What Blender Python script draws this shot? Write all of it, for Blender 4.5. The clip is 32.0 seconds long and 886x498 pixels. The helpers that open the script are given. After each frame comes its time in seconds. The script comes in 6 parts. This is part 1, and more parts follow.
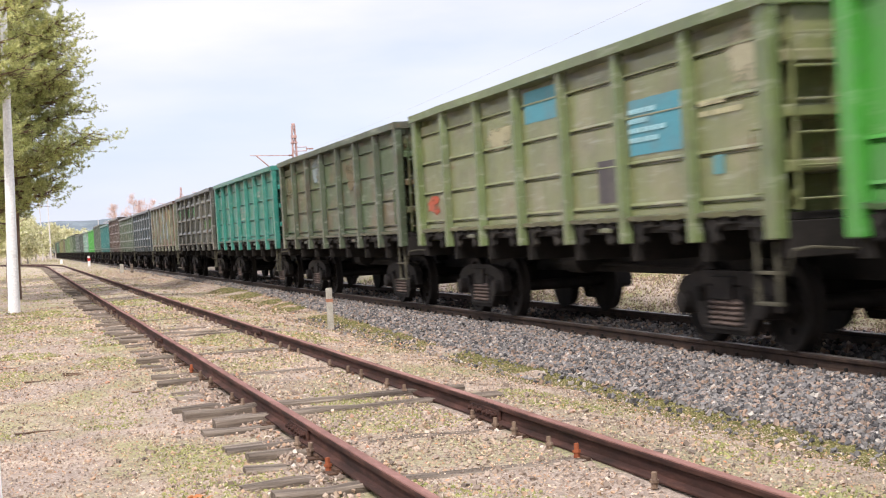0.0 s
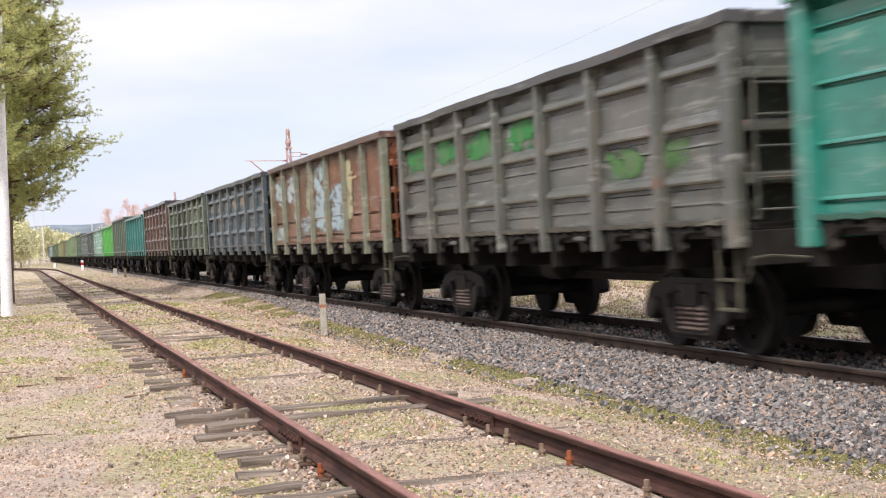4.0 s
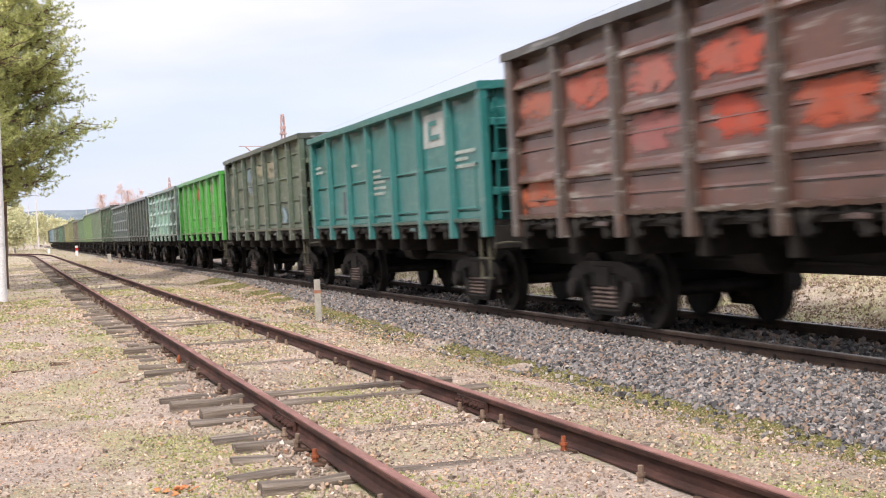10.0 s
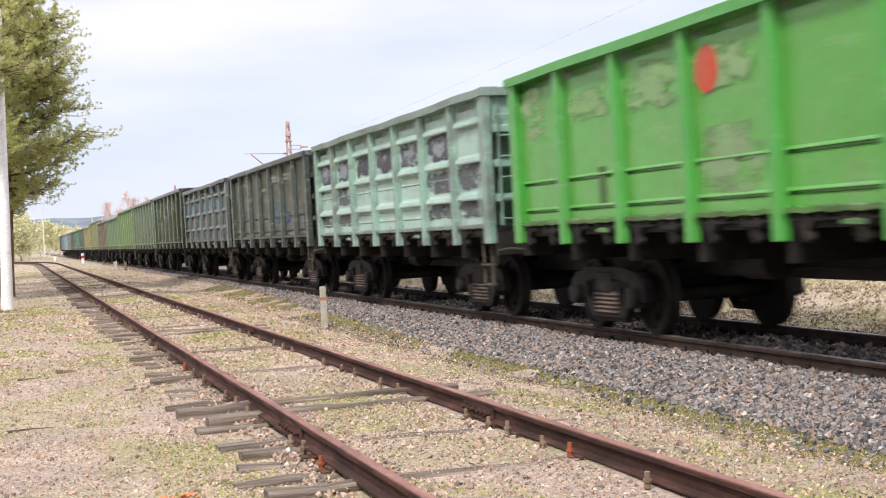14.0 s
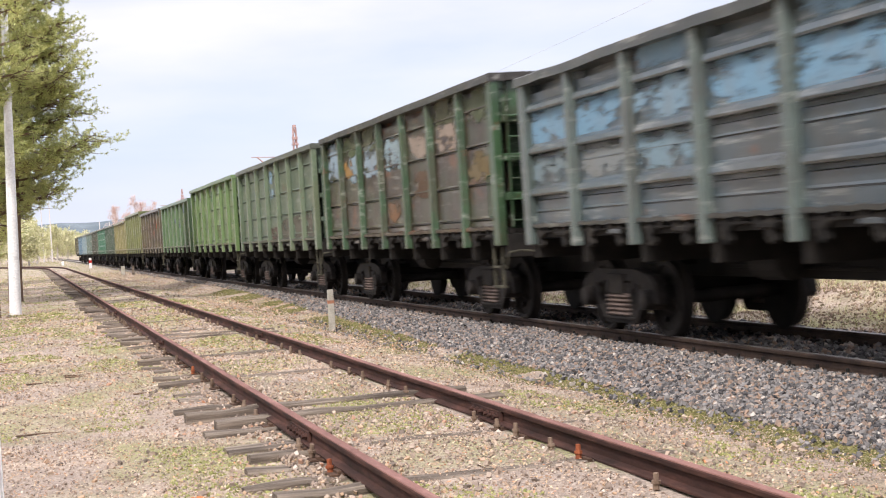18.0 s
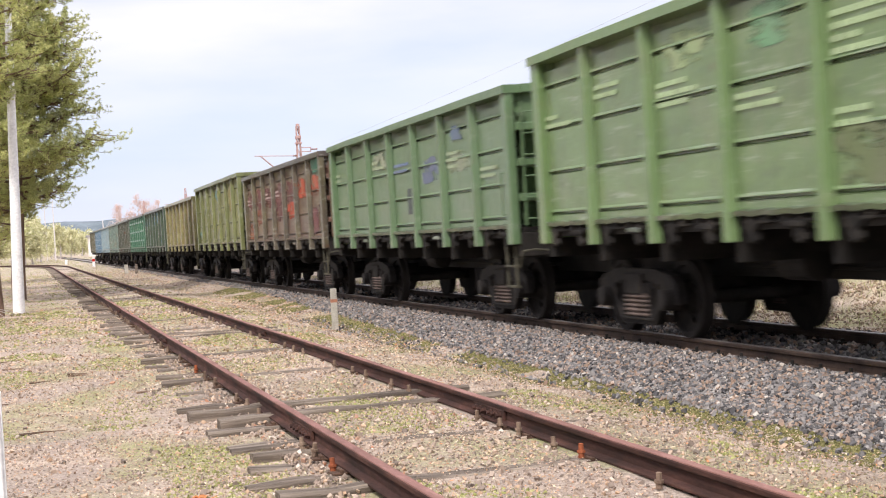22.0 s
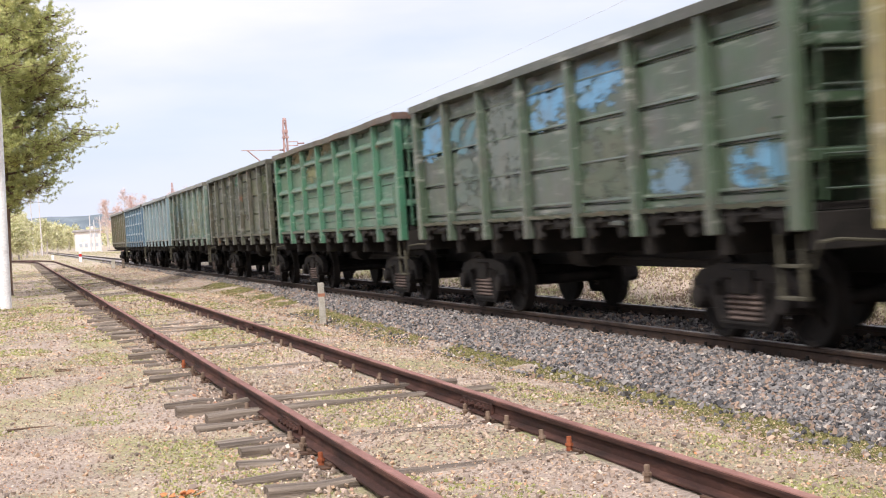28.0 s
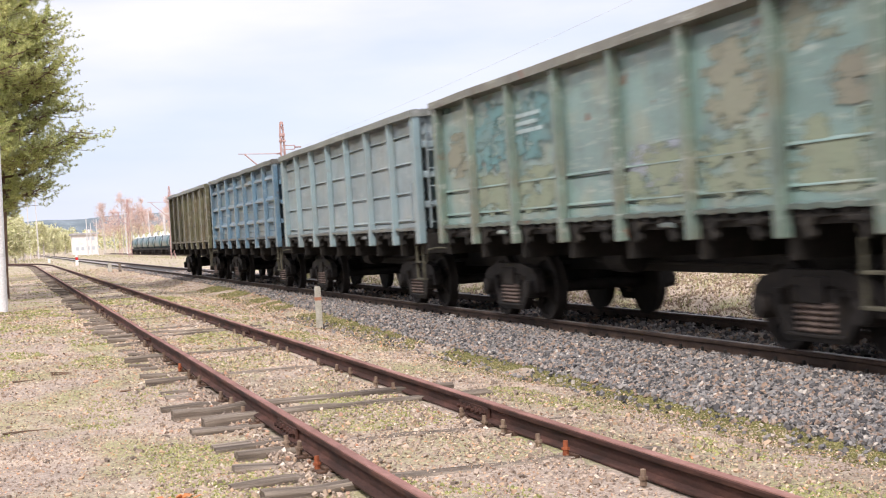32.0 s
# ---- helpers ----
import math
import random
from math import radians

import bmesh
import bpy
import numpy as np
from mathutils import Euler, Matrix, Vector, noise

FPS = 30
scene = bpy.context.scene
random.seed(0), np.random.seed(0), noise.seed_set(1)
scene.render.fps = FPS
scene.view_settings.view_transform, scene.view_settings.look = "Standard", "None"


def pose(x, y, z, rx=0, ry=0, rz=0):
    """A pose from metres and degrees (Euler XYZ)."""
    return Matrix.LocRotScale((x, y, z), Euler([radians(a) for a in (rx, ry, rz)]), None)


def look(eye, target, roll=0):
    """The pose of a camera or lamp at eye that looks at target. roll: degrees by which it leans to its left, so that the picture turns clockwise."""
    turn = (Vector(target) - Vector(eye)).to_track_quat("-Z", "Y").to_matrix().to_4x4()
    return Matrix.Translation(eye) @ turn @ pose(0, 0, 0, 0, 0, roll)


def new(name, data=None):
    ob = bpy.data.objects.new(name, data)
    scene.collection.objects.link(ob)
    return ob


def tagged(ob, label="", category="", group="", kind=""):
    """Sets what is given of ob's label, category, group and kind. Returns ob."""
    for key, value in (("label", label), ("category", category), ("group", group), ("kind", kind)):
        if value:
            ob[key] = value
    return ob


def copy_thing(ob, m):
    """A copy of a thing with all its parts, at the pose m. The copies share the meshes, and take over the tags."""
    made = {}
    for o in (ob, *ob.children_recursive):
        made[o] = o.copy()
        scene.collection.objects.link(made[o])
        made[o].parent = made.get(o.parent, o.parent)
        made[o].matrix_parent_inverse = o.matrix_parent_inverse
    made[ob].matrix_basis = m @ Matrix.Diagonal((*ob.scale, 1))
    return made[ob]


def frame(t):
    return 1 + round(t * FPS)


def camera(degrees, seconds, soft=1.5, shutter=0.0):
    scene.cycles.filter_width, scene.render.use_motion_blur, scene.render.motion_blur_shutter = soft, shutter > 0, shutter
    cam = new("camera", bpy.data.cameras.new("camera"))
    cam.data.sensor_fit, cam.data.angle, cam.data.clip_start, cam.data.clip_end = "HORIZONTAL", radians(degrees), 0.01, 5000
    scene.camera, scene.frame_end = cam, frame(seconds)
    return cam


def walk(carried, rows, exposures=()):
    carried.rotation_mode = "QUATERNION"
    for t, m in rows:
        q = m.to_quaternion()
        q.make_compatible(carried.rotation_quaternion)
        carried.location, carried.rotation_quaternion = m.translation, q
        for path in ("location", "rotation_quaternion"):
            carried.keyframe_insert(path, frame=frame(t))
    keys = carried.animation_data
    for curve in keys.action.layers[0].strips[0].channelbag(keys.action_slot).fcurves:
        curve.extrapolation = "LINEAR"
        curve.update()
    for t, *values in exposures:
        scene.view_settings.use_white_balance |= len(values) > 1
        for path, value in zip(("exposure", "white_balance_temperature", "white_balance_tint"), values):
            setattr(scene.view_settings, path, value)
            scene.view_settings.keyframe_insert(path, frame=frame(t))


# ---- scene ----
# The camera is held by a person beside a siding; it sways a little and stays in one spot.
cam = camera(34.30, 32.0, soft=1.15, shutter=0.55)
PATH = [
    (0, (0, 0, 1.474), (5.5737, 19.2055, 1.1865), -3.430),
    (0.5, (0, 0, 1.474), (5.5994, 19.1975, 1.1549), -3.119),
    (1, (0, 0, 1.474), (5.6233, 19.1903, 1.1400), -2.959),
    (1.5, (0, 0, 1.474), (5.6305, 19.1880, 1.1317), -2.929),
    (2, (0, 0, 1.474), (5.6335, 19.1872, 1.1354), -2.868),
    (2.5, (0, 0, 1.474), (5.6479, 19.1836, 1.1734), -2.937),
    (3, (0, 0, 1.474), (5.6705, 19.1777, 1.2300), -2.949),
    (3.5, (0, 0, 1.474), (5.6702, 19.1785, 1.2864), -3.054),
    (5.5, (0, 0, 1.474), (5.6400, 19.1860, 1.1779), -3.020),
    (6, (0, 0, 1.474), (5.6394, 19.1862, 1.1770), -2.980),
    (6.5, (0, 0, 1.474), (5.6494, 19.1831, 1.1690), -3.096),
    (7, (0, 0, 1.474), (5.6736, 19.1754, 1.1334), -3.060),
    (7.5, (0, 0, 1.474), (5.6930, 19.1692, 1.1096), -3.000),
    (8, (0, 0, 1.474), (5.7048, 19.1647, 1.0638), -3.077),
    (8.5, (0, 0, 1.474), (5.7364, 19.1545, 1.0276), -2.998),
    (9, (0, 0, 1.474), (5.7560, 19.1483, 1.0163), -2.873),
    (9.5, (0, 0, 1.474), (5.7414, 19.1528, 1.0208), -2.969),
    (10, (0, 0, 1.474), (5.7214, 19.1599, 1.0688), -3.012),
    (10.5, (0, 0, 1.474), (5.7028, 19.1661, 1.1000), -3.067),
    (11, (0, 0, 1.474), (5.6952, 19.1690, 1.1352), -3.027),
    (11.5, (0, 0, 1.474), (5.6847, 19.1725, 1.1563), -2.945),
    (12, (0, 0, 1.474), (5.6617, 19.1794, 1.1639), -3.088),
    (12.5, (0, 0, 1.474), (5.6349, 19.1873, 1.1647), -3.212),
    (13, (0, 0, 1.474), (5.6375, 19.1866, 1.1705), -3.268),
    (13.5, (0, 0, 1.474), (5.6437, 19.1848, 1.1684), -3.277),
    (14, (0, 0, 1.474), (5.6515, 19.1824, 1.1654), -3.201),
    (14.5, (0, 0, 1.474), (5.6340, 19.1872, 1.1443), -3.221),
    (16.5, (0, 0, 1.474), (5.6198, 19.1917, 1.1606), -3.279),
    (17, (0, 0, 1.474), (5.5984, 19.1985, 1.2003), -3.368),
    (17.5, (0, 0, 1.474), (5.5792, 19.2043, 1.2132), -3.492),
    (18, (0, 0, 1.474), (5.5583, 19.2102, 1.2050), -3.550),
    (18.5, (0, 0, 1.474), (5.5490, 19.2130, 1.2134), -3.505),
    (19, (0, 0, 1.474), (5.5341, 19.2174, 1.2213), -3.644),
    (19.5, (0, 0, 1.474), (5.5247, 19.2201, 1.2147), -3.626),
    (20, (0, 0, 1.474), (5.5140, 19.2227, 1.1835), -3.694),
    (20.5, (0, 0, 1.474), (5.5000, 19.2268, 1.1920), -3.694),
    (21, (0, 0, 1.474), (5.4967, 19.2281, 1.2169), -3.572),
    (21.5, (0, 0, 1.474), (5.4962, 19.2283, 1.2189), -3.625),
    (22, (0, 0, 1.474), (5.5155, 19.2224, 1.1944), -3.476),
    (22.5, (0, 0, 1.474), (5.5413, 19.2146, 1.1669), -3.615),
    (23, (0, 0, 1.474), (5.5834, 19.2014, 1.1137), -3.527),
    (23.5, (0, 0, 1.474), (5.5972, 19.1967, 1.0774), -3.574),
    (24, (0, 0, 1.474), (5.5987, 19.1958, 1.0531), -3.559),
    (24.5, (0, 0, 1.474), (5.6105, 19.1925, 1.0636), -3.516),
    (25, (0, 0, 1.474), (5.6163, 19.1905, 1.0495), -3.498),
    (25.5, (0, 0, 1.474), (5.6245, 19.1881, 1.0473), -3.468),
    (27.5, (0, 0, 1.474), (5.6973, 19.1674, 1.0872), -3.794),
    (28, (0, 0, 1.474), (5.6778, 19.1734, 1.0963), -3.691),
    (28.5, (0, 0, 1.474), (5.6656, 19.1773, 1.1092), -3.680),
    (29, (0, 0, 1.474), (5.6592, 19.1794, 1.1192), -3.754),
    (29.5, (0, 0, 1.474), (5.6585, 19.1795, 1.1188), -3.705),
    (30, (0, 0, 1.474), (5.6605, 19.1791, 1.1263), -3.631),
    (30.5, (0, 0, 1.474), (5.6520, 19.1817, 1.1289), -3.690),
    (31, (0, 0, 1.474), (5.6574, 19.1803, 1.1425), -3.712),
    (31.5, (0, 0, 1.474), (5.6743, 19.1755, 1.1529), -3.772),
    (32, (0, 0, 1.474), (5.7245, 19.1605, 1.1487), -3.586),
]
walk(cam, [(t, look(eye, target, roll)) for t, eye, target, roll in PATH])

# ---- light: a bright, thinly clouded sky and a hazy sun behind the camera, to its left ----
SUN = Vector((-0.46, -0.60, 0.85)).normalized()
world = bpy.data.worlds.new("sky")
scene.world = world
world.use_nodes = True
wn, wl = world.node_tree.nodes, world.node_tree.links
wn.clear()
sky = wn.new("ShaderNodeTexSky")
sky.sky_type, sky.sun_disc = "NISHITA", False
sky.sun_elevation, sky.sun_rotation = math.asin(SUN.z), math.atan2(SUN.x, SUN.y)
sky.air_density, sky.dust_density = 1.0, 0.6
sky_level = wn.new("ShaderNodeMix")
sky_level.data_type, sky_level.blend_type = "RGBA", "MULTIPLY"
sky_level.inputs["Factor"].default_value = 1.0
sky_level.inputs["B"].default_value = (0.085, 0.088, 0.10, 1)
coords = wn.new("ShaderNodeTexCoord")
squash = wn.new("ShaderNodeMapping")
squash.inputs["Scale"].default_value = (1.2, 1.2, 5.0)
clouds = wn.new("ShaderNodeTexNoise")
clouds.inputs["Scale"].default_value, clouds.inputs["Detail"].default_value = 2.2, 6.0
cover = wn.new("ShaderNodeValToRGB")
cover.color_ramp.elements[0].position, cover.color_ramp.elements[0].color = 0.28, (0.40, 0.40, 0.40, 1)
cover.color_ramp.elements[1].position, cover.color_ramp.elements[1].color = 0.62, (0.97, 0.97, 0.97, 1)
veil = wn.new("ShaderNodeMix")
veil.data_type = "RGBA"
veil.inputs["B"].default_value = (0.875, 0.868, 0.93, 1)
back = wn.new("ShaderNodeBackground")
wout = wn.new("ShaderNodeOutputWorld")
wl.new(sky.outputs["Color"], sky_level.inputs["A"])
wl.new(coords.outputs["Generated"], squash.inputs["Vector"])
wl.new(squash.outputs["Vector"], clouds.inputs["Vector"])
height = wn.new("ShaderNodeSeparateXYZ")
haze = wn.new("ShaderNodeMapRange")
haze.interpolation_type = "SMOOTHSTEP"
haze.inputs["From Max"].default_value = 0.20
tint = wn.new("ShaderNodeMix")
tint.data_type = "RGBA"
tint.inputs["A"].default_value, tint.inputs["B"].default_value = (0.735, 0.775, 0.98, 1), (0.895, 0.870, 0.938, 1)
wl.new(coords.outputs["Generated"], height.inputs[0])
wl.new(height.outputs["Z"], haze.inputs["Value"])
wl.new(haze.outputs["Result"], tint.inputs["Factor"])
wl.new(tint.outputs["Result"], veil.inputs["B"])
wl.new(clouds.outputs["Fac"], cover.inputs["Fac"])
wl.new(cover.outputs["Color"], veil.inputs["Factor"])
wl.new(sky_level.outputs["Result"], veil.inputs["A"])
# thin cloud is brighter overhead than along the horizon
zenith = wn.new("ShaderNodeMapRange")
zenith.interpolation_type = "SMOOTHSTEP"
for key, value in (("From Min", 0.15), ("From Max", 1.0), ("To Min", 0.89), ("To Max", 1.75)):
    zenith.inputs[key].default_value = value
wl.new(height.outputs["Z"], zenith.inputs["Value"])
wl.new(zenith.outputs["Result"], back.inputs["Strength"])
wl.new(veil.outputs["Result"], back.inputs["Color"])
wl.new(back.outputs["Background"], wout.inputs["Surface"])

sun = new("sun", bpy.data.lights.new("sun", "SUN"))
sun.data.energy, sun.data.angle, sun.data.color = 2.7, radians(7), (1.0, 0.955, 0.915)
sun.matrix_world = look(SUN * 60, (0, 0, 0))
scene.view_settings.exposure = 0.45


# ---- materials ----
def lin(r, g, b):
    """sRGB 0-255 to linear RGBA."""
    return tuple((c / 255 / 12.92) if c < 10 else ((c / 255 + 0.055) / 1.055) ** 2.4 for c in (r, g, b)) + (1,)


class Mat:
    """A small builder of node materials in object or world space."""

    def __init__(self, name, rough=0.8, metal=0.0, space="Object"):
        self.m = bpy.data.materials.new(name)
        self.m.use_nodes = True
        self.n, self.l = self.m.node_tree.nodes, self.m.node_tree.links
        self.b = self.n["Principled BSDF"]
        self.b.inputs["Roughness"].default_value = rough
        self.b.inputs["Metallic"].default_value = metal
        if space == "World":
            self.vec = self.n.new("ShaderNodeNewGeometry").outputs["Position"]
        else:
            self.vec = self.n.new("ShaderNodeTexCoord").outputs["Object"]

    def shifted(self, amount=40.0):
        """Every object takes another piece of the pattern."""
        info = self.n.new("ShaderNodeObjectInfo")
        mul = self.n.new("ShaderNodeMath")
        mul.operation = "MULTIPLY"
        mul.inputs[1].default_value = amount
        self.l.new(info.outputs["Random"], mul.inputs[0])
        add = self.n.new("ShaderNodeVectorMath")
        add.operation = "ADD"
        self.l.new(self.vec, add.inputs[0])
        self.l.new(mul.outputs[0], add.inputs[1])
        self.vec = add.outputs[0]
        return self

    def noise(self, scale, detail=4.0, stretch=(1, 1, 1), rough=0.55):
        mp = self.n.new("ShaderNodeMapping")
        mp.inputs["Scale"].default_value = stretch
        self.l.new(self.vec, mp.inputs["Vector"])
        t = self.n.new("ShaderNodeTexNoise")
        t.inputs["Scale"].default_value, t.inputs["Detail"].default_value = scale, detail
        t.inputs["Roughness"].default_value = rough
        self.l.new(mp.outputs["Vector"], t.inputs["Vector"])
        return t.outputs["Fac"]

    def cells(self, scale, kind="F1", out="Color"):
        t = self.n.new("ShaderNodeTexVoronoi")
        t.inputs["Scale"].default_value = scale
        t.feature = kind
        self.l.new(self.vec, t.inputs["Vector"])
        return t.outputs[out]

    def random(self, island=False):
        if island:
            return self.n.new("ShaderNodeNewGeometry").outputs["Random Per Island"]
        return self.n.new("ShaderNodeObjectInfo").outputs["Random"]

    def ramp(self, fac, stops):
        r = self.n.new("ShaderNodeValToRGB")
        els = r.color_ramp.elements
        els[0].position, els[0].color = stops[0]
        els[1].position, els[1].color = stops[-1]
        for p, c in stops[1:-1]:
            e = els.new(p)
            e.color = c
        self.l.new(fac, r.inputs["Fac"])
        return r.outputs["Color"]

    def mask(self, fac, lo, hi):
        return self.ramp(fac, [(lo, (0, 0, 0, 1)), (hi, (1, 1, 1, 1))])

    def mix(self, a, b, fac, mode="MIX"):
        x = self.n.new("ShaderNodeMix")
        x.data_type, x.blend_type = "RGBA", mode
        for key, v in (("A", a), ("B", b), ("Factor", fac)):
            if isinstance(v, (tuple, float, int)):
                x.inputs[key].default_value = v
            else:
                self.l.new(v, x.inputs[key])
        return x.outputs["Result"]

    def colour(self, c):
        if isinstance(c, tuple):
            self.b.inputs["Base Color"].default_value = c
        else:
            self.l.new(c, self.b.inputs["Base Color"])
        return self

    def bump(self, fac, strength=0.3, distance=0.01):
        bp = self.n.new("ShaderNodeBump")
        bp.inputs["Strength"].default_value, bp.inputs["Distance"].default_value = strength, distance
        self.l.new(fac, bp.inputs["Height"])
        self.l.new(bp.outputs["Normal"], self.b.inputs["Normal"])
        return self

    def roughness(self, fac, lo, hi):
        mr = self.n.new("ShaderNodeMapRange")
        mr.inputs["To Min"].default_value, mr.inputs["To Max"].default_value = lo, hi
        self.l.new(fac, mr.inputs["Value"])
        self.l.new(mr.outputs["Result"], self.b.inputs["Roughness"])
        return self


def grainy(name, stops, scale=6.0, detail=5.0, rough=0.85, bump=0.3, dist=0.01, metal=0.0, shift=True, space="Object", stretch=(1, 1, 1)):
    m = Mat(name, rough, metal, space)
    if shift:
        m.shifted()
    big = m.noise(scale, detail, stretch)
    fine = m.noise(scale * 9, 3.0, stretch)
    col = m.ramp(big, stops)
    m.colour(m.mix(col, m.ramp(fine, [(0.3, (0.7, 0.7, 0.7, 1)), (0.7, (1.2, 1.2, 1.2, 1))]), 0.6, "MULTIPLY"))
    m.bump(fine, bump, dist)
    if rough > 0.68:
        m.b.inputs["Specular IOR Level"].default_value = 0.2
    return m.m


RUST = lin(122, 76, 48)
RUST_DARK = lin(80, 52, 38)
GRIME = lin(66, 66, 60)


def paint(name, base, alt, rust=0.3, fade=0.5, grime=0.35):
    """Old wagon paint: faded clouds, scuffs, streaks, rust breaking through and road dirt. rust 0..1."""
    m = Mat(name, 0.5).shifted()
    wear = 0.3 if rust < 0.07 else min(1.0, 0.75 + rust)
    fine = m.noise(24.0, 4.0)
    base, alt = (tuple(min(255, (c * 0.97 + sum(q) / 3 * 0.03) * 0.80) for c in q) for q in (base, alt))
    col = m.mix(lin(*base), lin(*alt), m.mask(m.noise(1.2, 8.0, rough=0.6), 0.58 - 0.16 * fade, 0.66 - 0.10 * fade))
    # broad dull and bright fields, blotches of dirt, scuffed pale smears along the side, streaks down it
    col = m.mix(col, m.ramp(m.noise(1.1, 8.0, (1, 0.6, 1.2), 0.6), [(0.36, (0.76, 0.76, 0.77, 1)), (0.5, (1.0, 1.0, 1.0, 1)), (0.64, (1.15, 1.14, 1.11, 1))]), 0.9 * wear, "MULTIPLY")
    dirt = m.mask(m.noise(2.0, 10.0, (1, 0.55, 1.4), 0.68), 0.57 - 0.10 * grime, 0.70 - 0.10 * grime)
    col = m.mix(col, m.mix(col, GRIME, 0.34 * wear), dirt)
    scuff = m.mask(m.noise(3.4, 9.0, (1, 0.32, 2.6), 0.68), 0.55, 0.68)
    col = m.mix(col, m.mix(col, (0.62, 0.61, 0.55, 1), 0.36 * wear), scuff)
    streak = m.mask(m.noise(3.0, 6.0, (1, 2.6, 0.18)), 0.54, 0.72)
    col = m.mix(col, m.mix(col, (0.06, 0.055, 0.05, 1), 0.36 * wear), streak)
    rustmask = m.mask(m.noise(2.1, 10.0, (1, 0.8, 1.0), 0.70), 0.665 - 0.20 * rust, 0.725 - 0.19 * rust)
    col = m.mix(col, m.ramp(m.noise(7.0, 5.0), [(0.3, RUST_DARK), (0.7, RUST)]), rustmask)
    col = m.mix(col, m.ramp(fine, [(0.3, (0.80, 0.80, 0.80, 1)), (0.7, (1.12, 1.12, 1.12, 1))]), 0.6 * wear, "MULTIPLY")
    m.colour(col)
    m.roughness(m.noise(5.0, 5.0), 0.26, 0.50)
    m.b.inputs["Coat Weight"].default_value, m.b.inputs["Coat Roughness"].default_value = 0.55, 0.32
    m.bump(m.noise(2.2, 6.0), 0.5, 0.06)
    return m.m


M_BLACK = grainy("sooty_steel", [(0.3, lin(30, 28, 26)), (0.7, lin(48, 44, 41))], 4.0, rough=0.75)
M_BOGIE = grainy("bogie_steel", [(0.3, lin(24, 22, 21)), (0.55, lin(38, 34, 32)), (0.75, lin(56, 50, 46))], 5.0, rough=0.7)
M_TREAD = grainy("wheel_steel", [(0.3, lin(28, 26, 25)), (0.7, lin(50, 45, 42))], 5.0, rough=0.7, metal=0.2)
# rail rust in two tones: sides darker, head paler, imitating light from above
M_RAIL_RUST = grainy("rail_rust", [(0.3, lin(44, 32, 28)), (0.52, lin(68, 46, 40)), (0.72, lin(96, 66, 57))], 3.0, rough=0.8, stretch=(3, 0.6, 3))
M_RAIL_HEAD = grainy("lit_rail_head_rust", [(0.3, lin(112, 80, 72)), (0.55, lin(142, 104, 95)), (0.75, lin(166, 128, 118))], 2.0, rough=0.75, stretch=(4, 0.7, 4))
M_LATCH = grainy("grimy_latch", [(0.3, lin(26, 25, 24)), (0.55, lin(42, 39, 36)), (0.75, lin(80, 75, 69))], 6.0)
M_SPRING = grainy("spring_rust", [(0.3, lin(66, 57, 54)), (0.7, lin(112, 97, 90))], 6.0)
M_STEP = grainy("grimy_step", [(0.3, lin(58, 56, 48)), (0.7, lin(96, 92, 78))], 5.0)
M_RAIL_MAIN = grainy("rail_main", [(0.3, lin(50, 40, 35)), (0.7, lin(80, 64, 55))], 3.0, rough=0.7)
M_RAIL_TOP = grainy("rail_running_band", [(0.3, lin(120, 112, 108)), (0.7, lin(158, 150, 144))], 3.0, rough=0.42, metal=0.7)
M_SCREW = grainy("rusty_screw", [(0.3, lin(92, 74, 62)), (0.55, lin(132, 112, 96)), (0.72, lin(160, 140, 122))], 9.0)
M_PLATE = grainy("plate_rust", [(0.3, lin(62, 48, 40)), (0.7, lin(104, 80, 66))], 8.0)
M_SCREW_RED = grainy("red_rust_screw", [(0.3, lin(124, 68, 46)), (0.7, lin(166, 96, 64))], 9.0)
M_SLEEPER = grainy("weathered_wood", [(0.28, lin(70, 62, 56)), (0.5, lin(118, 106, 95)), (0.72, lin(162, 148, 133))], 2.2, detail=8.0, bump=0.7, dist=0.02, stretch=(0.5, 9, 9))
M_CONCRETE_SLEEPER = grainy("sleeper_concrete", [(0.3, lin(110, 104, 98)), (0.7, lin(150, 142, 132))], 4.0)
M_CONCRETE = grainy("old_concrete", [(0.3, lin(160, 154, 142)), (0.7, lin(196, 190, 178))], 5.0, bump=0.4)
M_WHITEWASH = grainy("whitewash", [(0.25, lin(196, 190, 186)), (0.45, lin(232, 230, 228)), (0.8, lin(246, 245, 244))], 2.2, bump=0.3)
M_BAND = grainy("faded_red_band", [(0.3, lin(150, 96, 74)), (0.7, lin(190, 140, 116))], 9.0)
M_RED = grainy("red_paint", [(0.3, lin(170, 40, 40)), (0.7, lin(205, 60, 52))], 6.0)
# red oxide lightened, so the paint colour carries the haze before the masts
M_MAST = grainy("hazy_mast_red_oxide", [(0.3, lin(164, 128, 122)), (0.7, lin(200, 170, 164))], 6.0)
M_WIRE = grainy("wire", [(0.3, lin(206, 205, 210)), (0.7, lin(222, 221, 226))], 6.0)
M_INSULATOR = grainy("insulator", [(0.3, lin(120, 80, 66)), (0.7, lin(160, 112, 96))], 6.0, rough=0.3)


# ---- mesh helpers ----
def slab(bm, x0, x1, y0, y1, z0, z1):
    vs = [bm.verts.new((x, y, z)) for x in (x0, x1) for y in (y0, y1) for z in (z0, z1)]
    for f in ((0, 1, 3, 2), (4, 6, 7, 5), (0, 4, 5, 1), (2, 3, 7, 6), (0, 2, 6, 4), (1, 5, 7, 3)):
        bm.faces.new([vs[i] for i in f])
    return vs


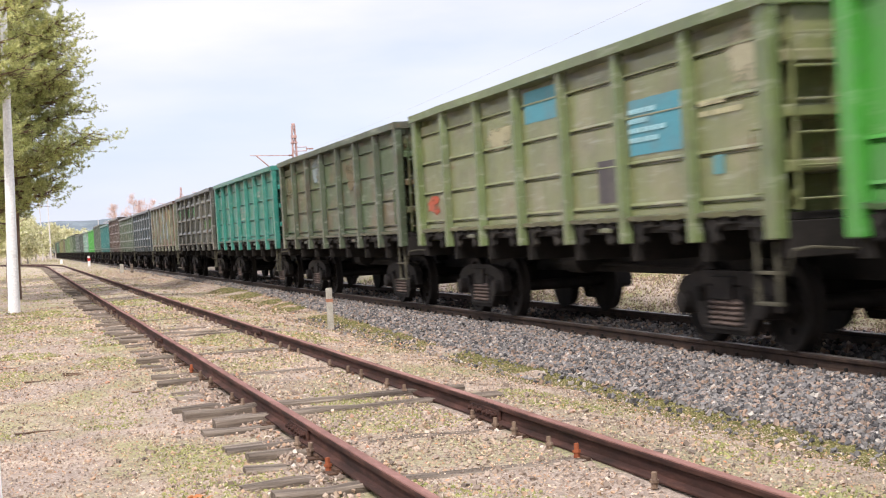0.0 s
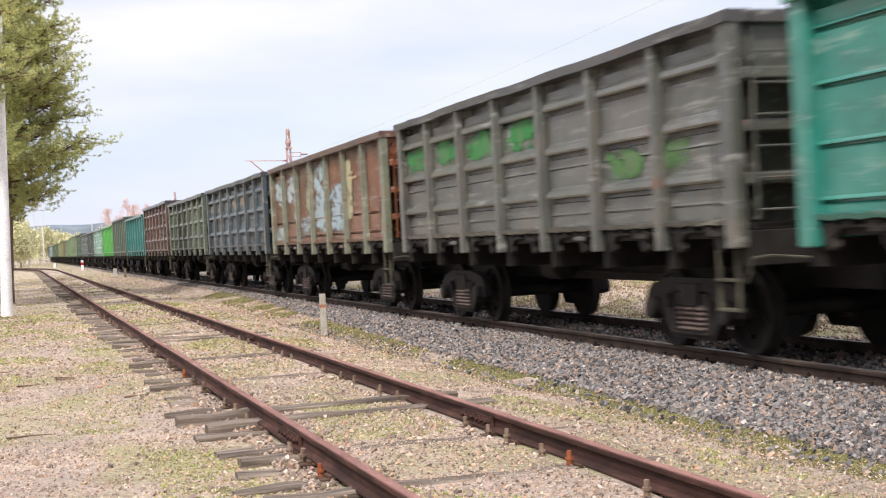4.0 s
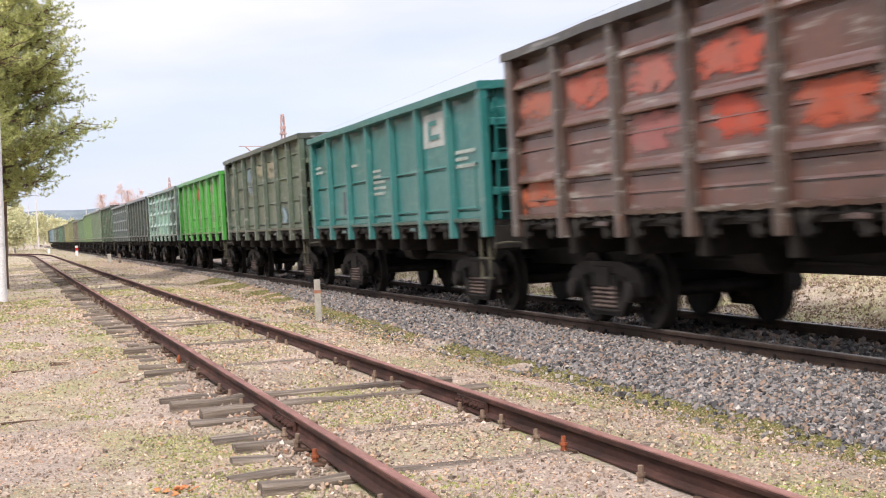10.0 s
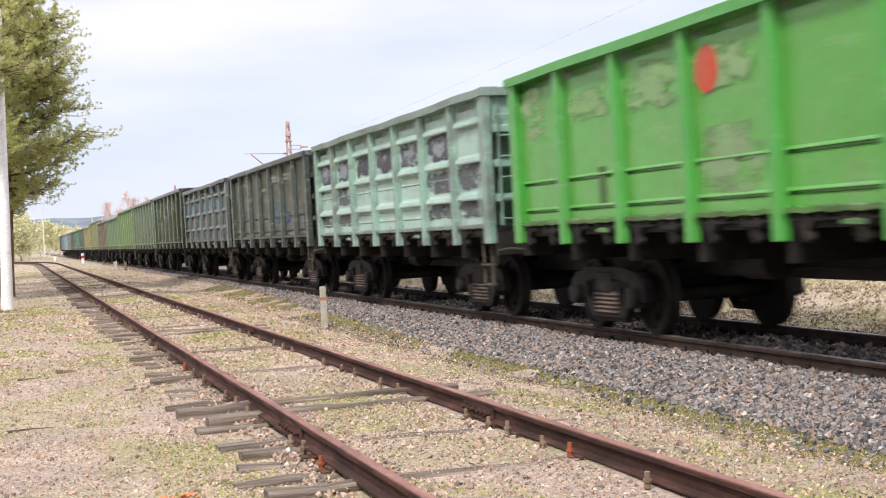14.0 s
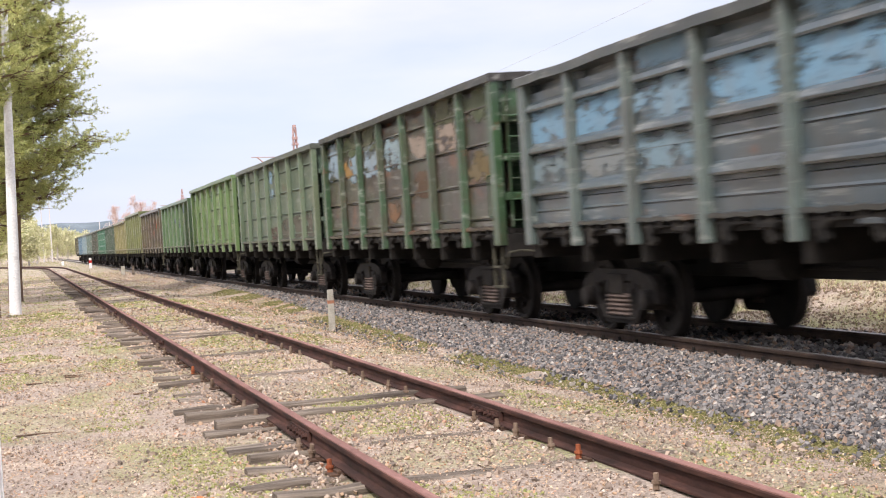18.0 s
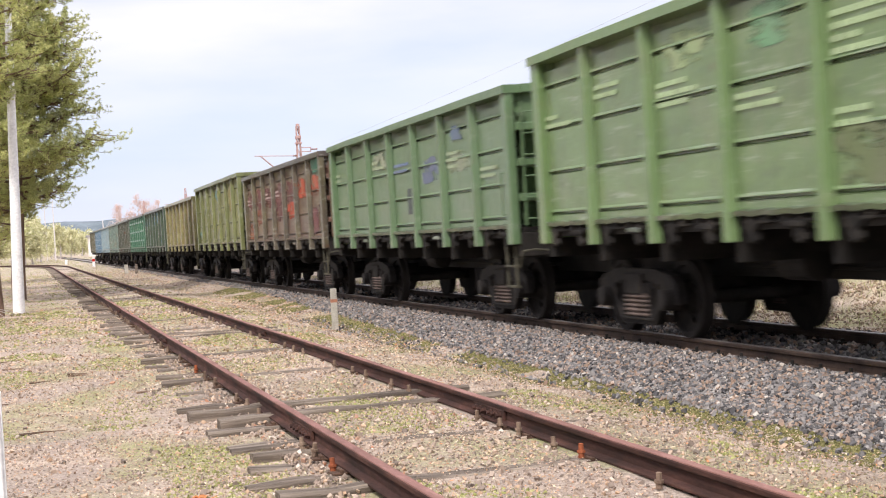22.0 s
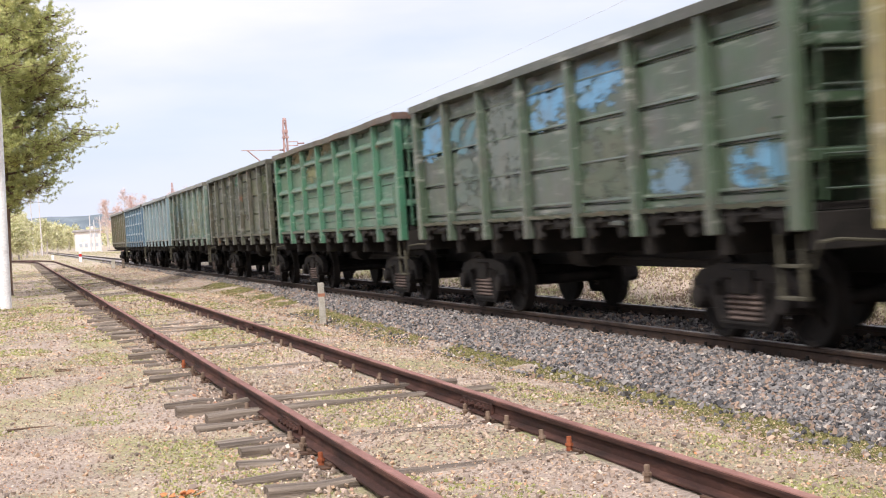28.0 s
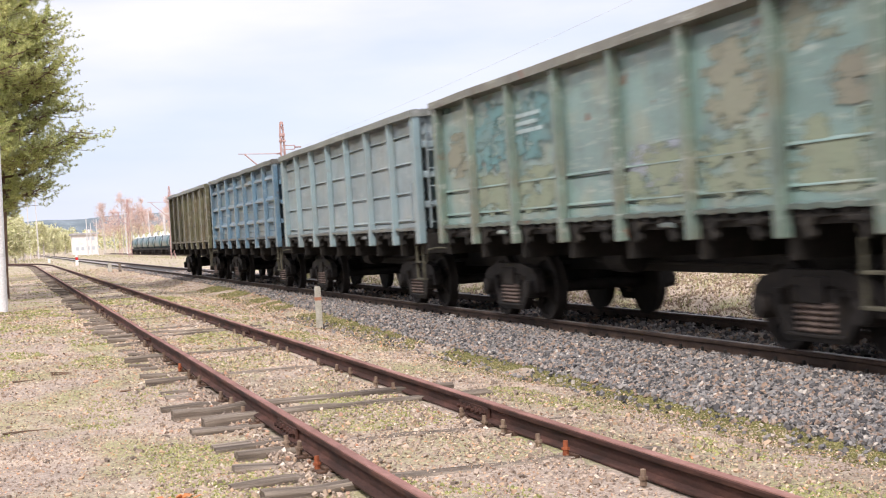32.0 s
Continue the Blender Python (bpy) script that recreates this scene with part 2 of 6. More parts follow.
def prism(bm, outline, x0, x1):
    """An outline of (y, z) pushed from x0 to x1."""
    a = [bm.verts.new((x0, y, z)) for y, z in outline]
    b = [bm.verts.new((x1, y, z)) for y, z in outline]
    k = len(outline)
    bm.faces.new(a[::-1])
    bm.faces.new(b)
    for i in range(k):
        bm.faces.new((a[i], a[(i + 1) % k], b[(i + 1) % k], b[i]))


def rod(bm, p, q, r0, r1=None, seg=8):
    """A round bar from p to q."""
    r1 = r0 if r1 is None else r1
    p, q = Vector(p), Vector(q)
    d = (q - p).normalized()
    u = d.orthogonal().normalized()
    v = d.cross(u)
    rings = []
    for c, r in ((p, r0), (q, r1)):
        rings.append([bm.verts.new(c + (u * math.cos(a) + v * math.sin(a)) * r) for a in (i * math.tau / seg for i in range(seg))])
    for i in range(seg):
        bm.faces.new((rings[0][i], rings[0][(i + 1) % seg], rings[1][(i + 1) % seg], rings[1][i]))
    bm.faces.new(rings[0][::-1])
    bm.faces.new(rings[1])


def lathe(bm, profile, axis="x", seg=24, shift=(0, 0, 0)):
    """A profile of (along, radius) turned round an axis."""
    sx = Vector(shift)
    rings = []
    for a, r in profile:
        ring = []
        for i in range(seg):
            c, s = math.cos(i * math.tau / seg) * r, math.sin(i * math.tau / seg) * r
            ring.append(bm.verts.new(sx + Vector((a, c, s) if axis == "x" else (c, a, s) if axis == "y" else (c, s, a))))
        rings.append(ring)
    for r0, r1 in zip(rings, rings[1:]):
        for i in range(seg):
            bm.faces.new((r0[i], r0[(i + 1) % seg], r1[(i + 1) % seg], r1[i]))
    bm.faces.new(rings[0][::-1])
    bm.faces.new(rings[-1])


def soften(bm, width=0.006):
    bmesh.ops.bevel(bm, geom=bm.edges[:], offset=width, segments=1, affect="EDGES", clamp_overlap=True)


def to_mesh(name, bm, smooth=False):
    bmesh.ops.recalc_face_normals(bm, faces=bm.faces[:])
    me = bpy.data.meshes.new(name)
    bm.to_mesh(me)
    bm.free()
    if smooth:
        me.polygons.foreach_set("use_smooth", [True] * len(me.polygons))
    return me


def put(name, me, material, parent=None, at=(0, 0, 0), label="", turn=None):
    """One object on a mesh that others may share; the material belongs to the object."""
    ob = new(name, me)
    if not me.materials:
        me.materials.append(material)
    ob.material_slots[0].link = "OBJECT"
    ob.material_slots[0].material = material
    ob.parent = parent
    ob.location = at
    if turn:
        ob.rotation_euler = turn
    if label:
        tagged(ob, label)
    return ob


def part(name, bm, material, parent=None, label="", smooth=False):
    return put(name, to_mesh(name, bm, smooth), material, parent, label=label)


def quick_mesh(name, verts, faces):
    """A mesh from arrays; all faces have the same number of corners."""
    verts, faces = np.asarray(verts, np.float32).reshape(-1, 3), np.asarray(faces, np.int32)
    me = bpy.data.meshes.new(name)
    me.vertices.add(len(verts))
    me.vertices.foreach_set("co", verts.ravel())
    me.loops.add(faces.size)
    me.loops.foreach_set("vertex_index", faces.ravel())
    me.polygons.add(len(faces))
    me.polygons.foreach_set("loop_start", np.arange(len(faces), dtype=np.int32) * faces.shape[1])
    me.update(calc_edges=True)
    return me


def scatter(name, verts, faces, material, label, category, kind="stuff", smooth=False):
    me = quick_mesh(name, verts, faces)
    me.polygons.foreach_set("use_smooth", [smooth] * len(me.polygons))
    me.materials.append(material)
    return tagged(new(name, me), label, category, kind=kind)


RNG = np.random.default_rng(7)
ICO_V = np.array([(0, 0, 1), (0.894, 0, 0.447), (0.276, 0.851, 0.447), (-0.724, 0.526, 0.447), (-0.724, -0.526, 0.447), (0.276, -0.851, 0.447),
                  (0.724, 0.526, -0.447), (-0.276, 0.851, -0.447), (-0.894, 0, -0.447), (-0.276, -0.851, -0.447), (0.724, -0.526, -0.447), (0, 0, -1)])
ICO_F = np.array([(0, 1, 2), (0, 2, 3), (0, 3, 4), (0, 4, 5), (0, 5, 1), (1, 6, 2), (2, 7, 3), (3, 8, 4), (4, 9, 5), (5, 10, 1),
                  (2, 6, 7), (3, 7, 8), (4, 8, 9), (5, 9, 10), (1, 10, 6)])

BLOCK_V = np.array([(x, y, z) for x in (-1, 1) for y in (-1, 1) for z in (-1, 1)], float)
BLOCK_F = np.array([(0, 1, 3), (0, 3, 2), (4, 6, 7), (4, 7, 5), (0, 4, 5), (0, 5, 1), (2, 3, 7), (2, 7, 6), (0, 2, 6), (0, 6, 4), (1, 5, 7), (1, 7, 3)])


def rotations(n):
    q = RNG.normal(size=(n, 4))
    q /= np.linalg.norm(q, axis=1)[:, None]
    w, x, y, z = q.T
    return np.stack([1 - 2 * (y * y + z * z), 2 * (x * y - z * w), 2 * (x * z + y * w), 2 * (x * y + z * w), 1 - 2 * (x * x + z * z), 2 * (y * z - x * w),
                     2 * (x * z - y * w), 2 * (y * z + x * w), 1 - 2 * (x * x + y * y)], 1).reshape(n, 3, 3)


def stones(name, places, sizes, material, label, category, flat=0.7, full=False):
    """Broken stones: jittered, turned, squashed lumps."""
    n = len(places)
    if not full:
        # split stone: a skewed, chipped block with flat faces
        base = BLOCK_V[None] * RNG.uniform(0.45, 1.05, (n, 8, 3)) * RNG.uniform((0.8, 0.6, flat * 0.6), (1.3, 1.0, flat * 1.1), (n, 1, 3))
        v = np.einsum("nij,nkj->nki", rotations(n), base) * sizes[:, None, None] + places[:, None, :]
        faces = (BLOCK_F[None] + (np.arange(n) * 8)[:, None, None]).reshape(-1, 3)
        return scatter(name, v, faces, material, label, category)
    base = ICO_V[None] * (1 + RNG.uniform(-0.42, 0.38, (n, 12, 1)))
    base = base * RNG.uniform((0.75, 0.75, flat * 0.8), (1.25, 1.1, flat * 1.2), (n, 1, 3))
    v = np.einsum("nij,nkj->nki", rotations(n), base) * sizes[:, None, None] + places[:, None, :]
    bottom = np.array([(11, 7, 6), (11, 8, 7), (11, 9, 8), (11, 10, 9), (11, 6, 10)])
    f = np.vstack([ICO_F, bottom])
    faces = (f[None] + (np.arange(n) * 12)[:, None, None]).reshape(-1, 3)
    return scatter(name, v, faces, material, label, category)


# ---- the ground: one sheet to the horizon ----
MAIN_X = 8.284      # middle of the running line
SIDE_X = 2.837      # middle of the siding
GAUGE = 1.59        # between the rail heads' middles


def siding_shift(y):
    """The siding bends away to its left beyond 145 m."""
    return 0.0 if y < 145 else -((y - 145) ** 2) / 700


def ground_z(x, y):
    """Height of the bare ground under stones and litter."""
    pts = [(-60, 0.3), (-14, 0.1), (-6, -0.12), (-1, -0.20), (1.2, -0.205), (1.85, -0.203), (2.25, -0.150), (3.5, -0.148), (3.8, -0.140), (4.35, -0.16), (4.9, -0.21), (5.45, -0.285), (5.95, -0.24), (6.6, -0.16),
           (9.9, -0.16), (10.6, -0.30), (11.4, -0.22), (12.6, 0.12), (14.5, 0.30), (18, 0.1), (26, -0.15), (60, -0.1)]
    z = pts[-1][1]
    for (xa, za), (xb, zb) in zip(pts, pts[1:]):
        if x <= xa:
            z = za
            break
        if x <= xb:
            u = (x - xa) / (xb - xa)
            z = za + (zb - za) * u * u * (3 - 2 * u)
            break
    if x > 10.6 and y > 60:
        z += (-0.14 - z) * min(1.0, (y - 60) / 40)
    if x > 15 and y > 100:
        u = min(1.0, (x - 15) / 4) * min(1.0, (y - 100) / 60)
        z -= 0.40 * u * u * (3 - 2 * u)
    if y < 140:
        rough = 0.02 if x < 10.6 else 0.12
        z += rough * noise.noise((x * 0.9, y * 0.6, 0)) + 0.25 * rough * noise.noise((x * 4, y * 4, 3))
    return z


def ground_material():
    m = Mat("ground_soil", 0.95, space="World")
    big = m.noise(0.35, 5.0)
    mid = m.noise(2.4, 6.0)
    fine = m.noise(38.0, 4.0, rough=0.7)
    grit = m.cells(46.0)
    sand = m.ramp(mid, [(0.25, lin(142, 128, 117)), (0.45, lin(178, 160, 145)), (0.62, lin(197, 178, 160)), (0.8, lin(176, 150, 130))])
    litter = m.ramp(fine, [(0.25, lin(116, 103, 95)), (0.5, lin(166, 150, 138)), (0.75, lin(205, 189, 174))])
    col = m.mix(sand, litter, m.mask(big, 0.42, 0.62))
    moss = m.mask(m.noise(0.85, 6.0, (1.0, 0.55, 1.0)), 0.47, 0.64)
    col = m.mix(col, m.ramp(fine, [(0.3, lin(118, 120, 70)), (0.7, lin(170, 170, 108))]), m.mix((0, 0, 0, 1), moss, m.mask(fine, 0.25, 0.6)))
    bright = m.n.new("ShaderNodeSeparateColor")
    m.l.new(grit, bright.inputs["Color"])
    col = m.mix(col, m.ramp(bright.outputs["Red"], [(0.0, (0.62, 0.60, 0.58, 1)), (1.0, (1.28, 1.27, 1.25, 1))]), 0.75, "MULTIPLY")
    m.colour(col)
    m.bump(fine, 0.9, 0.03)
    return m.m


xs = sorted({round(v, 3) for v in [-3000, -900, -300, -120, -60, -30, -20, -14, *np.arange(-10, 4.2, 0.4), *np.arange(4.2, 7.2, 0.15), *np.arange(7.2, 10.2, 0.6),
                                   *np.arange(10.2, 15, 0.25), 16, 18, 21, 26, 34, 45, 60, 120, 300, 900, 3000]})
ys = sorted({round(v, 3) for v in [-3000, -600, -120, -40, -20, -8, 0, 4, *np.arange(6, 40, 0.4), *np.arange(40, 100, 2), *np.arange(100, 320, 10), 360, 420, 520, 700, 1000, 1600, 2600, 4500]})
gv = [(x, y, ground_z(x, y)) for y in ys for x in xs]
gf = [(j * len(xs) + i, j * len(xs) + i + 1, (j + 1) * len(xs) + i + 1, (j + 1) * len(xs) + i) for j in range(len(ys) - 1) for i in range(len(xs) - 1)]
scatter("ground", gv, gf, ground_material(), "sandy trackside soil with dry litter and moss patches", "ground", "structure", smooth=True)


def z_on(xy):
    return np.array([ground_z(float(x), float(y)) for x, y in xy])


# ---- ballast of the running line ----
M_STONE = Mat("ballast_stone", 0.9)
M_STONE.shifted()
_r = M_STONE.random(island=True)
M_STONE.colour(M_STONE.mix(M_STONE.ramp(_r, [(0.0, lin(60, 58, 59)), (0.2, lin(90, 87, 87)), (0.45, lin(122, 118, 116)), (0.68, lin(148, 142, 138)), (0.80, lin(146, 126, 113)), (0.92, lin(158, 132, 112)), (1.0, lin(194, 187, 178))]),
                           M_STONE.ramp(M_STONE.noise(30.0), [(0.3, (0.78, 0.78, 0.78, 1)), (0.7, (1.14, 1.14, 1.14, 1))]), 0.8, "MULTIPLY"))
M_STONE = M_STONE.m
M_GRAVEL = Mat("pale_gravel", 0.92)
_r = M_GRAVEL.random(island=True)
M_GRAVEL.colour(M_GRAVEL.mix(M_GRAVEL.ramp(_r, [(0.0, lin(112, 99, 89)), (0.3, lin(154, 136, 122)), (0.7, lin(178, 159, 142)), (0.86, lin(188, 156, 127)), (0.95, lin(210, 197, 183)), (1.0, lin(182, 130, 100))]),
                             M_GRAVEL.ramp(M_GRAVEL.noise(40.0), [(0.3, (0.78, 0.78, 0.78, 1)), (0.7, (1.14, 1.14, 1.14, 1))]), 0.8, "MULTIPLY"))
M_GRAVEL = M_GRAVEL.m


def foot_x(y):
    """Where the ballast shoulder meets the soil; the shoulder narrows into the distance."""
    return float(np.interp(y, [8, 12, 20, 24, 30, 39, 53], [5.66, 5.68, 5.80, 5.94, 6.14, 6.50, 6.84])) + 0.07 * noise.noise((y * 0.7, 4.0, 0)) + 0.04 * noise.noise((y * 2.6, 1.0, 0))


def bed_x(x, y):
    """The bed's columns, drawn in so that they begin at the foot."""
    return x + (foot_x(y) - 5.50) * max(0.0, (7.0 - x) / 1.5)


def bands(x0, x1, rows):
    """Random places between x0 and x1 in stretches of (y0, y1, how many)."""
    out = [np.stack([RNG.uniform(x0, x1, n), RNG.uniform(a, b, n)], 1) for a, b, n in rows]
    return np.vstack(out)


# near bed coloured dark to stand for the shade in the gaps between stones
M_BED = grainy("ballast_gap_shade", [(0.3, lin(54, 51, 50)), (0.7, lin(84, 80, 77))], 9.0, shift=False, space="World")
bx = [5.52, 5.7, 5.9, 6.1, 6.3, 6.55, 7.0, 9.0, 9.9, 10.2, 10.5]
# the far bed is toned paler; sunlit, hazy distance is put into its colour
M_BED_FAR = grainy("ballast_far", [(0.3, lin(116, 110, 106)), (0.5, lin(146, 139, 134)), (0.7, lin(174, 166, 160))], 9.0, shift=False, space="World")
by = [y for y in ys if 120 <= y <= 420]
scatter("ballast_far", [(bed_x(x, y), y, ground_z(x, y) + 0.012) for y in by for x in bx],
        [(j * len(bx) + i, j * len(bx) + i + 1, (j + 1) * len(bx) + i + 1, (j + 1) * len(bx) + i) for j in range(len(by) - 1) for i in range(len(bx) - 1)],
        M_BED_FAR, "crushed stone ballast in the distance, toned pale for far light", "ballast", "structure", smooth=True)
by = [y for y in ys if -40 <= y <= 120]
scatter("ballast_bed", [(bed_x(x, y), y, ground_z(bed_x(x, y), y) + 0.008) for y in by for x in bx],
        [(j * len(bx) + i, j * len(bx) + i + 1, (j + 1) * len(bx) + i + 1, (j + 1) * len(bx) + i) for j in range(len(by) - 1) for i in range(len(bx) - 1)],
        M_BED, "stone bed under the ballast, darkened as shade between the stones", "ballast", "structure", smooth=True)


SHOULDER_X = 5.45


def ballast(x0, x1, rows, size, label, name="ballast", mat=None, drop=0.3):
    xy = bands(x0, x1, rows)
    if x0 == SHOULDER_X:
        xy = xy[np.array([x > foot_x(y) + RNG.normal(0, 0.035) for x, y in xy])]
    far = np.clip(xy[:, 1] / 30, 1, 1.7)
    s = RNG.uniform(size * 0.6, size * 1.25, len(xy)) * far
    z = z_on(xy) + s * drop + RNG.uniform(-0.022, 0.022, len(xy))
    return stones(name, np.column_stack([xy, z]), s, mat or M_STONE, label, "ballast")


ballast(SHOULDER_X, 7.40, [(7.5, 14, 25000), (14, 22, 22000), (22, 36, 19000), (36, 70, 14000), (70, 130, 9000)], 0.0255, "grey crushed stone ballast shoulder beside the running line")
ballast(7.55, 9.05, [(8, 30, 7000), (30, 80, 4000)], 0.036, "grey crushed stone ballast between the rails")
ballast(9.1, 10.6, [(10, 40, 5000), (40, 90, 2500)], 0.036, "grey crushed stone ballast on the far shoulder")
ballast(5.1, 5.75, [(7.5, 30, 900)], 0.024, "stray ballast stones at the foot of the shoulder", "stray_stones")


# ---- rails and sleepers ----
def rail_outline(scale=1.0):
    return [(-0.066, 0.0), (0.066, 0.0), (0.066, 0.012), (0.012, 0.030), (0.009, 0.095), (0.034, 0.112), (0.036, 0.138), (0.028, 0.150),
            (-0.028, 0.150), (-0.036, 0.138), (-0.034, 0.112), (-0.009, 0.095), (-0.012, 0.030), (-0.066, 0.012)]


def rail_mesh(name, x_of, y_rows, z):
    """A rail swept along y; x_of(y) is the middle of its head, z its top."""
    prof = rail_outline()
    verts, faces, k = [], [], len(rail_outline())
    for y in y_rows:
        dz = 0.006 * noise.noise((y * 0.25, 2.0, 0))
        dx = 0.010 * noise.noise((y * 0.22, 7.0, 0))
        verts += [(x_of(y) + px + dx, y, z - 0.150 + pz + dz) for px, pz in prof]
    for j in range(len(y_rows) - 1):
        for i in range(k):
            a, b = j * k + i, j * k + (i + 1) % k
            faces.append((a, a + k, b + k, b))
    faces += [tuple(range(k)), tuple(range(len(verts) - 1, len(verts) - 1 - k, -1))]
    me = bpy.data.meshes.new(name)
    me.from_pydata(verts, [], faces)
    bm = bmesh.new()
    bm.from_mesh(me)
    bmesh.ops.recalc_face_normals(bm, faces=bm.faces[:])
    bm.to_mesh(me)
    bm.free()
    return me


RAIL_Z = 0.0
siding = tagged(new("siding_track"), "disused siding with rusty rails on weathered wooden sleepers", "railway track", kind="structure")
running = tagged(new("running_line_track"), "running line with brown rails on grey stone ballast", "railway track", kind="structure")
y_side = [*np.arange(-40, 60, 1.0), *np.arange(60, 230, 4.0)]
for side in (-1, 1):
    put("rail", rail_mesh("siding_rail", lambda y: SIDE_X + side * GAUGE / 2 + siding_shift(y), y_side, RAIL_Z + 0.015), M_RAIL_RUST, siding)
    put("rail", rail_mesh("main_rail", lambda y: MAIN_X + side * GAUGE / 2, [*np.arange(-60, 60, 2.0), *np.arange(60, 620, 10.0)], RAIL_Z), M_RAIL_MAIN, running)
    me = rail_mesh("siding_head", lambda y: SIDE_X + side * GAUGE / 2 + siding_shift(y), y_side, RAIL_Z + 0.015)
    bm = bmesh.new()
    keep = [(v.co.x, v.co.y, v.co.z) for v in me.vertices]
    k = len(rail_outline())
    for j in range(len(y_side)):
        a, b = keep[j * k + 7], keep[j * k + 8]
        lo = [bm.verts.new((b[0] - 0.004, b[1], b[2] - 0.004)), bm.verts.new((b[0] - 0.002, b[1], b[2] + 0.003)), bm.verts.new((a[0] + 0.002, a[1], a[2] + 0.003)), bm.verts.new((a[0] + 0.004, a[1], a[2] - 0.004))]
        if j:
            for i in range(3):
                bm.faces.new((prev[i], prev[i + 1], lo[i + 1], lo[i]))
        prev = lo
    part("rail_head", bm, M_RAIL_HEAD, siding, "rust on the rail head, paler as if lit from above")
    bm = bmesh.new()
    x = MAIN_X + side * GAUGE / 2
    slab(bm, x - 0.026, x + 0.026, -60, 600, RAIL_Z + 0.001, RAIL_Z + 0.008)
    part("running_band", bm, M_RAIL_TOP, running, "polished running band on the rail head")


def sleeper_mesh(i, length=2.74, width=0.23, height=0.14):
    """A hewn sleeper with split ends and a worn top."""
    rnd = random.Random(i)
    bm = bmesh.new()
    n = 8
    for j in range(n + 1):
        x = -length / 2 + length * j / n + (rnd.uniform(-0.03, 0.03) if j in (0, n) else 0)
        w = width / 2 * rnd.uniform(0.86, 1.05)
        t = rnd.uniform(-0.016, 0.008)
        ring = [(-w, -height), (-w, t - 0.02), (-w * 0.78, t), (rnd.uniform(-0.03, 0.03), t - 0.006), (w * 0.8, t + rnd.uniform(-0.01, 0.006)), (w, t - 0.025), (w, -height)]
        vs = [bm.verts.new((x, y, z)) for y, z in ring]
        if j:
            for a in range(len(ring)):
                b = (a + 1) % len(ring)
                bm.faces.new((prev[a], prev[b], vs[b], vs[a]))
        else:
            bm.faces.new(vs)
        prev = vs
    bm.faces.new(prev[::-1])
    return to_mesh("sleeper", bm)


SLEEPERS = [sleeper_mesh(i) for i in range(7)]
bm = bmesh.new()
lathe(bm, [(0.0, 0.022), (0.035, 0.022), (0.036, 0.030), (0.055, 0.030), (0.056, 0.019), (0.098, 0.018), (0.101, 0.012)], "z", 8)
SCREW = to_mesh("rail_screw", bm)
bm = bmesh.new()
slab(bm, -0.165, 0.165, -0.07, 0.07, 0.0, 0.016)
slab(bm, -0.115, -0.085, -0.065, 0.065, 0.016, 0.036)
slab(bm, 0.085, 0.115, -0.065, 0.065, 0.016, 0.036)
soften(bm, 0.003)
PLATE = to_mesh("tie_plate", bm)

# rows of sleepers: distance, left end, how far the top stands above the soil between the rails
SEEN = [(9.05, 1.42, 0.02), (9.67, 1.30, -0.01), (10.35, 1.41, -0.02), (10.92, 1.50, 0.005), (11.50, 1.40, -0.015), (12.50, 1.39, 0.0), (13.02, 1.50, 0.045), (13.75, 1.35, 0.05), (14.5, 1.32, -0.01),
        (15.65, 1.45, -0.03), (16.25, 1.45, -0.03), (17.3, 1.38, 0.015), (18.3, 1.44, -0.015), (19.5, 1.50, -0.02), (20.15, 1.43, -0.02), (21.0, 1.44, 0.02), (22.2, 1.56, -0.02), (23.2, 1.47, -0.02),
        (24.4, 1.47, 0.0), (25.5, 1.48, 0.03), (26.3, 1.5, 0.035)]
rows_side = [(-12 + 0.66 * i, 1.42, -0.015) for i in range(31)] + SEEN
y = SEEN[-1][0]
rnd = random.Random(3)
while y < 210:
    y += rnd.uniform(0.54, 0.80)
    rows_side.append((y, 1.46 + rnd.uniform(-0.12, 0.10), rnd.choice((-0.03, -0.02, -0.01, 0.0, 0.02))))
for i, (y, end, proud) in enumerate(rows_side):
    sx = SIDE_X + siding_shift(y)
    wide = 1.35 if abs(y - 11.5) < 0.05 else rnd.uniform(0.78, 1.02)
    ob = put("sleeper", SLEEPERS[i % 7], M_SLEEPER, siding, (sx - SIDE_X + end + 1.37, y, -0.150 + proud), turn=(0, rnd.uniform(0.0, 0.010), rnd.uniform(-0.035, 0.035)))
    ob.scale = (1, wide, 1)
    if y < 75:
        for side in (-1, 1):
            rx = sx + side * GAUGE / 2
            if rnd.random() < 0.7:
                put("tie_plate", PLATE, M_PLATE, siding, (rx, y, -0.158), turn=(0, rnd.uniform(-0.04, 0.04), rnd.uniform(-0.08, 0.08)))
            for s2 in (-1, 1):
                orange = (y == 9.05 and side > 0 and s2 < 0) or (y in (9.67, 18.3) and side < 0 and s2 < 0)
                if orange or rnd.random() < 0.66:
                    put("rail_screw", SCREW, M_SCREW_RED if orange else M_SCREW, siding, (rx + s2 * 0.135, y + rnd.choice((-0.05, 0.05)), -0.146 + rnd.uniform(-0.012, 0.012)), turn=(rnd.uniform(-0.12, 0.12), rnd.uniform(-0.12, 0.12), 0))

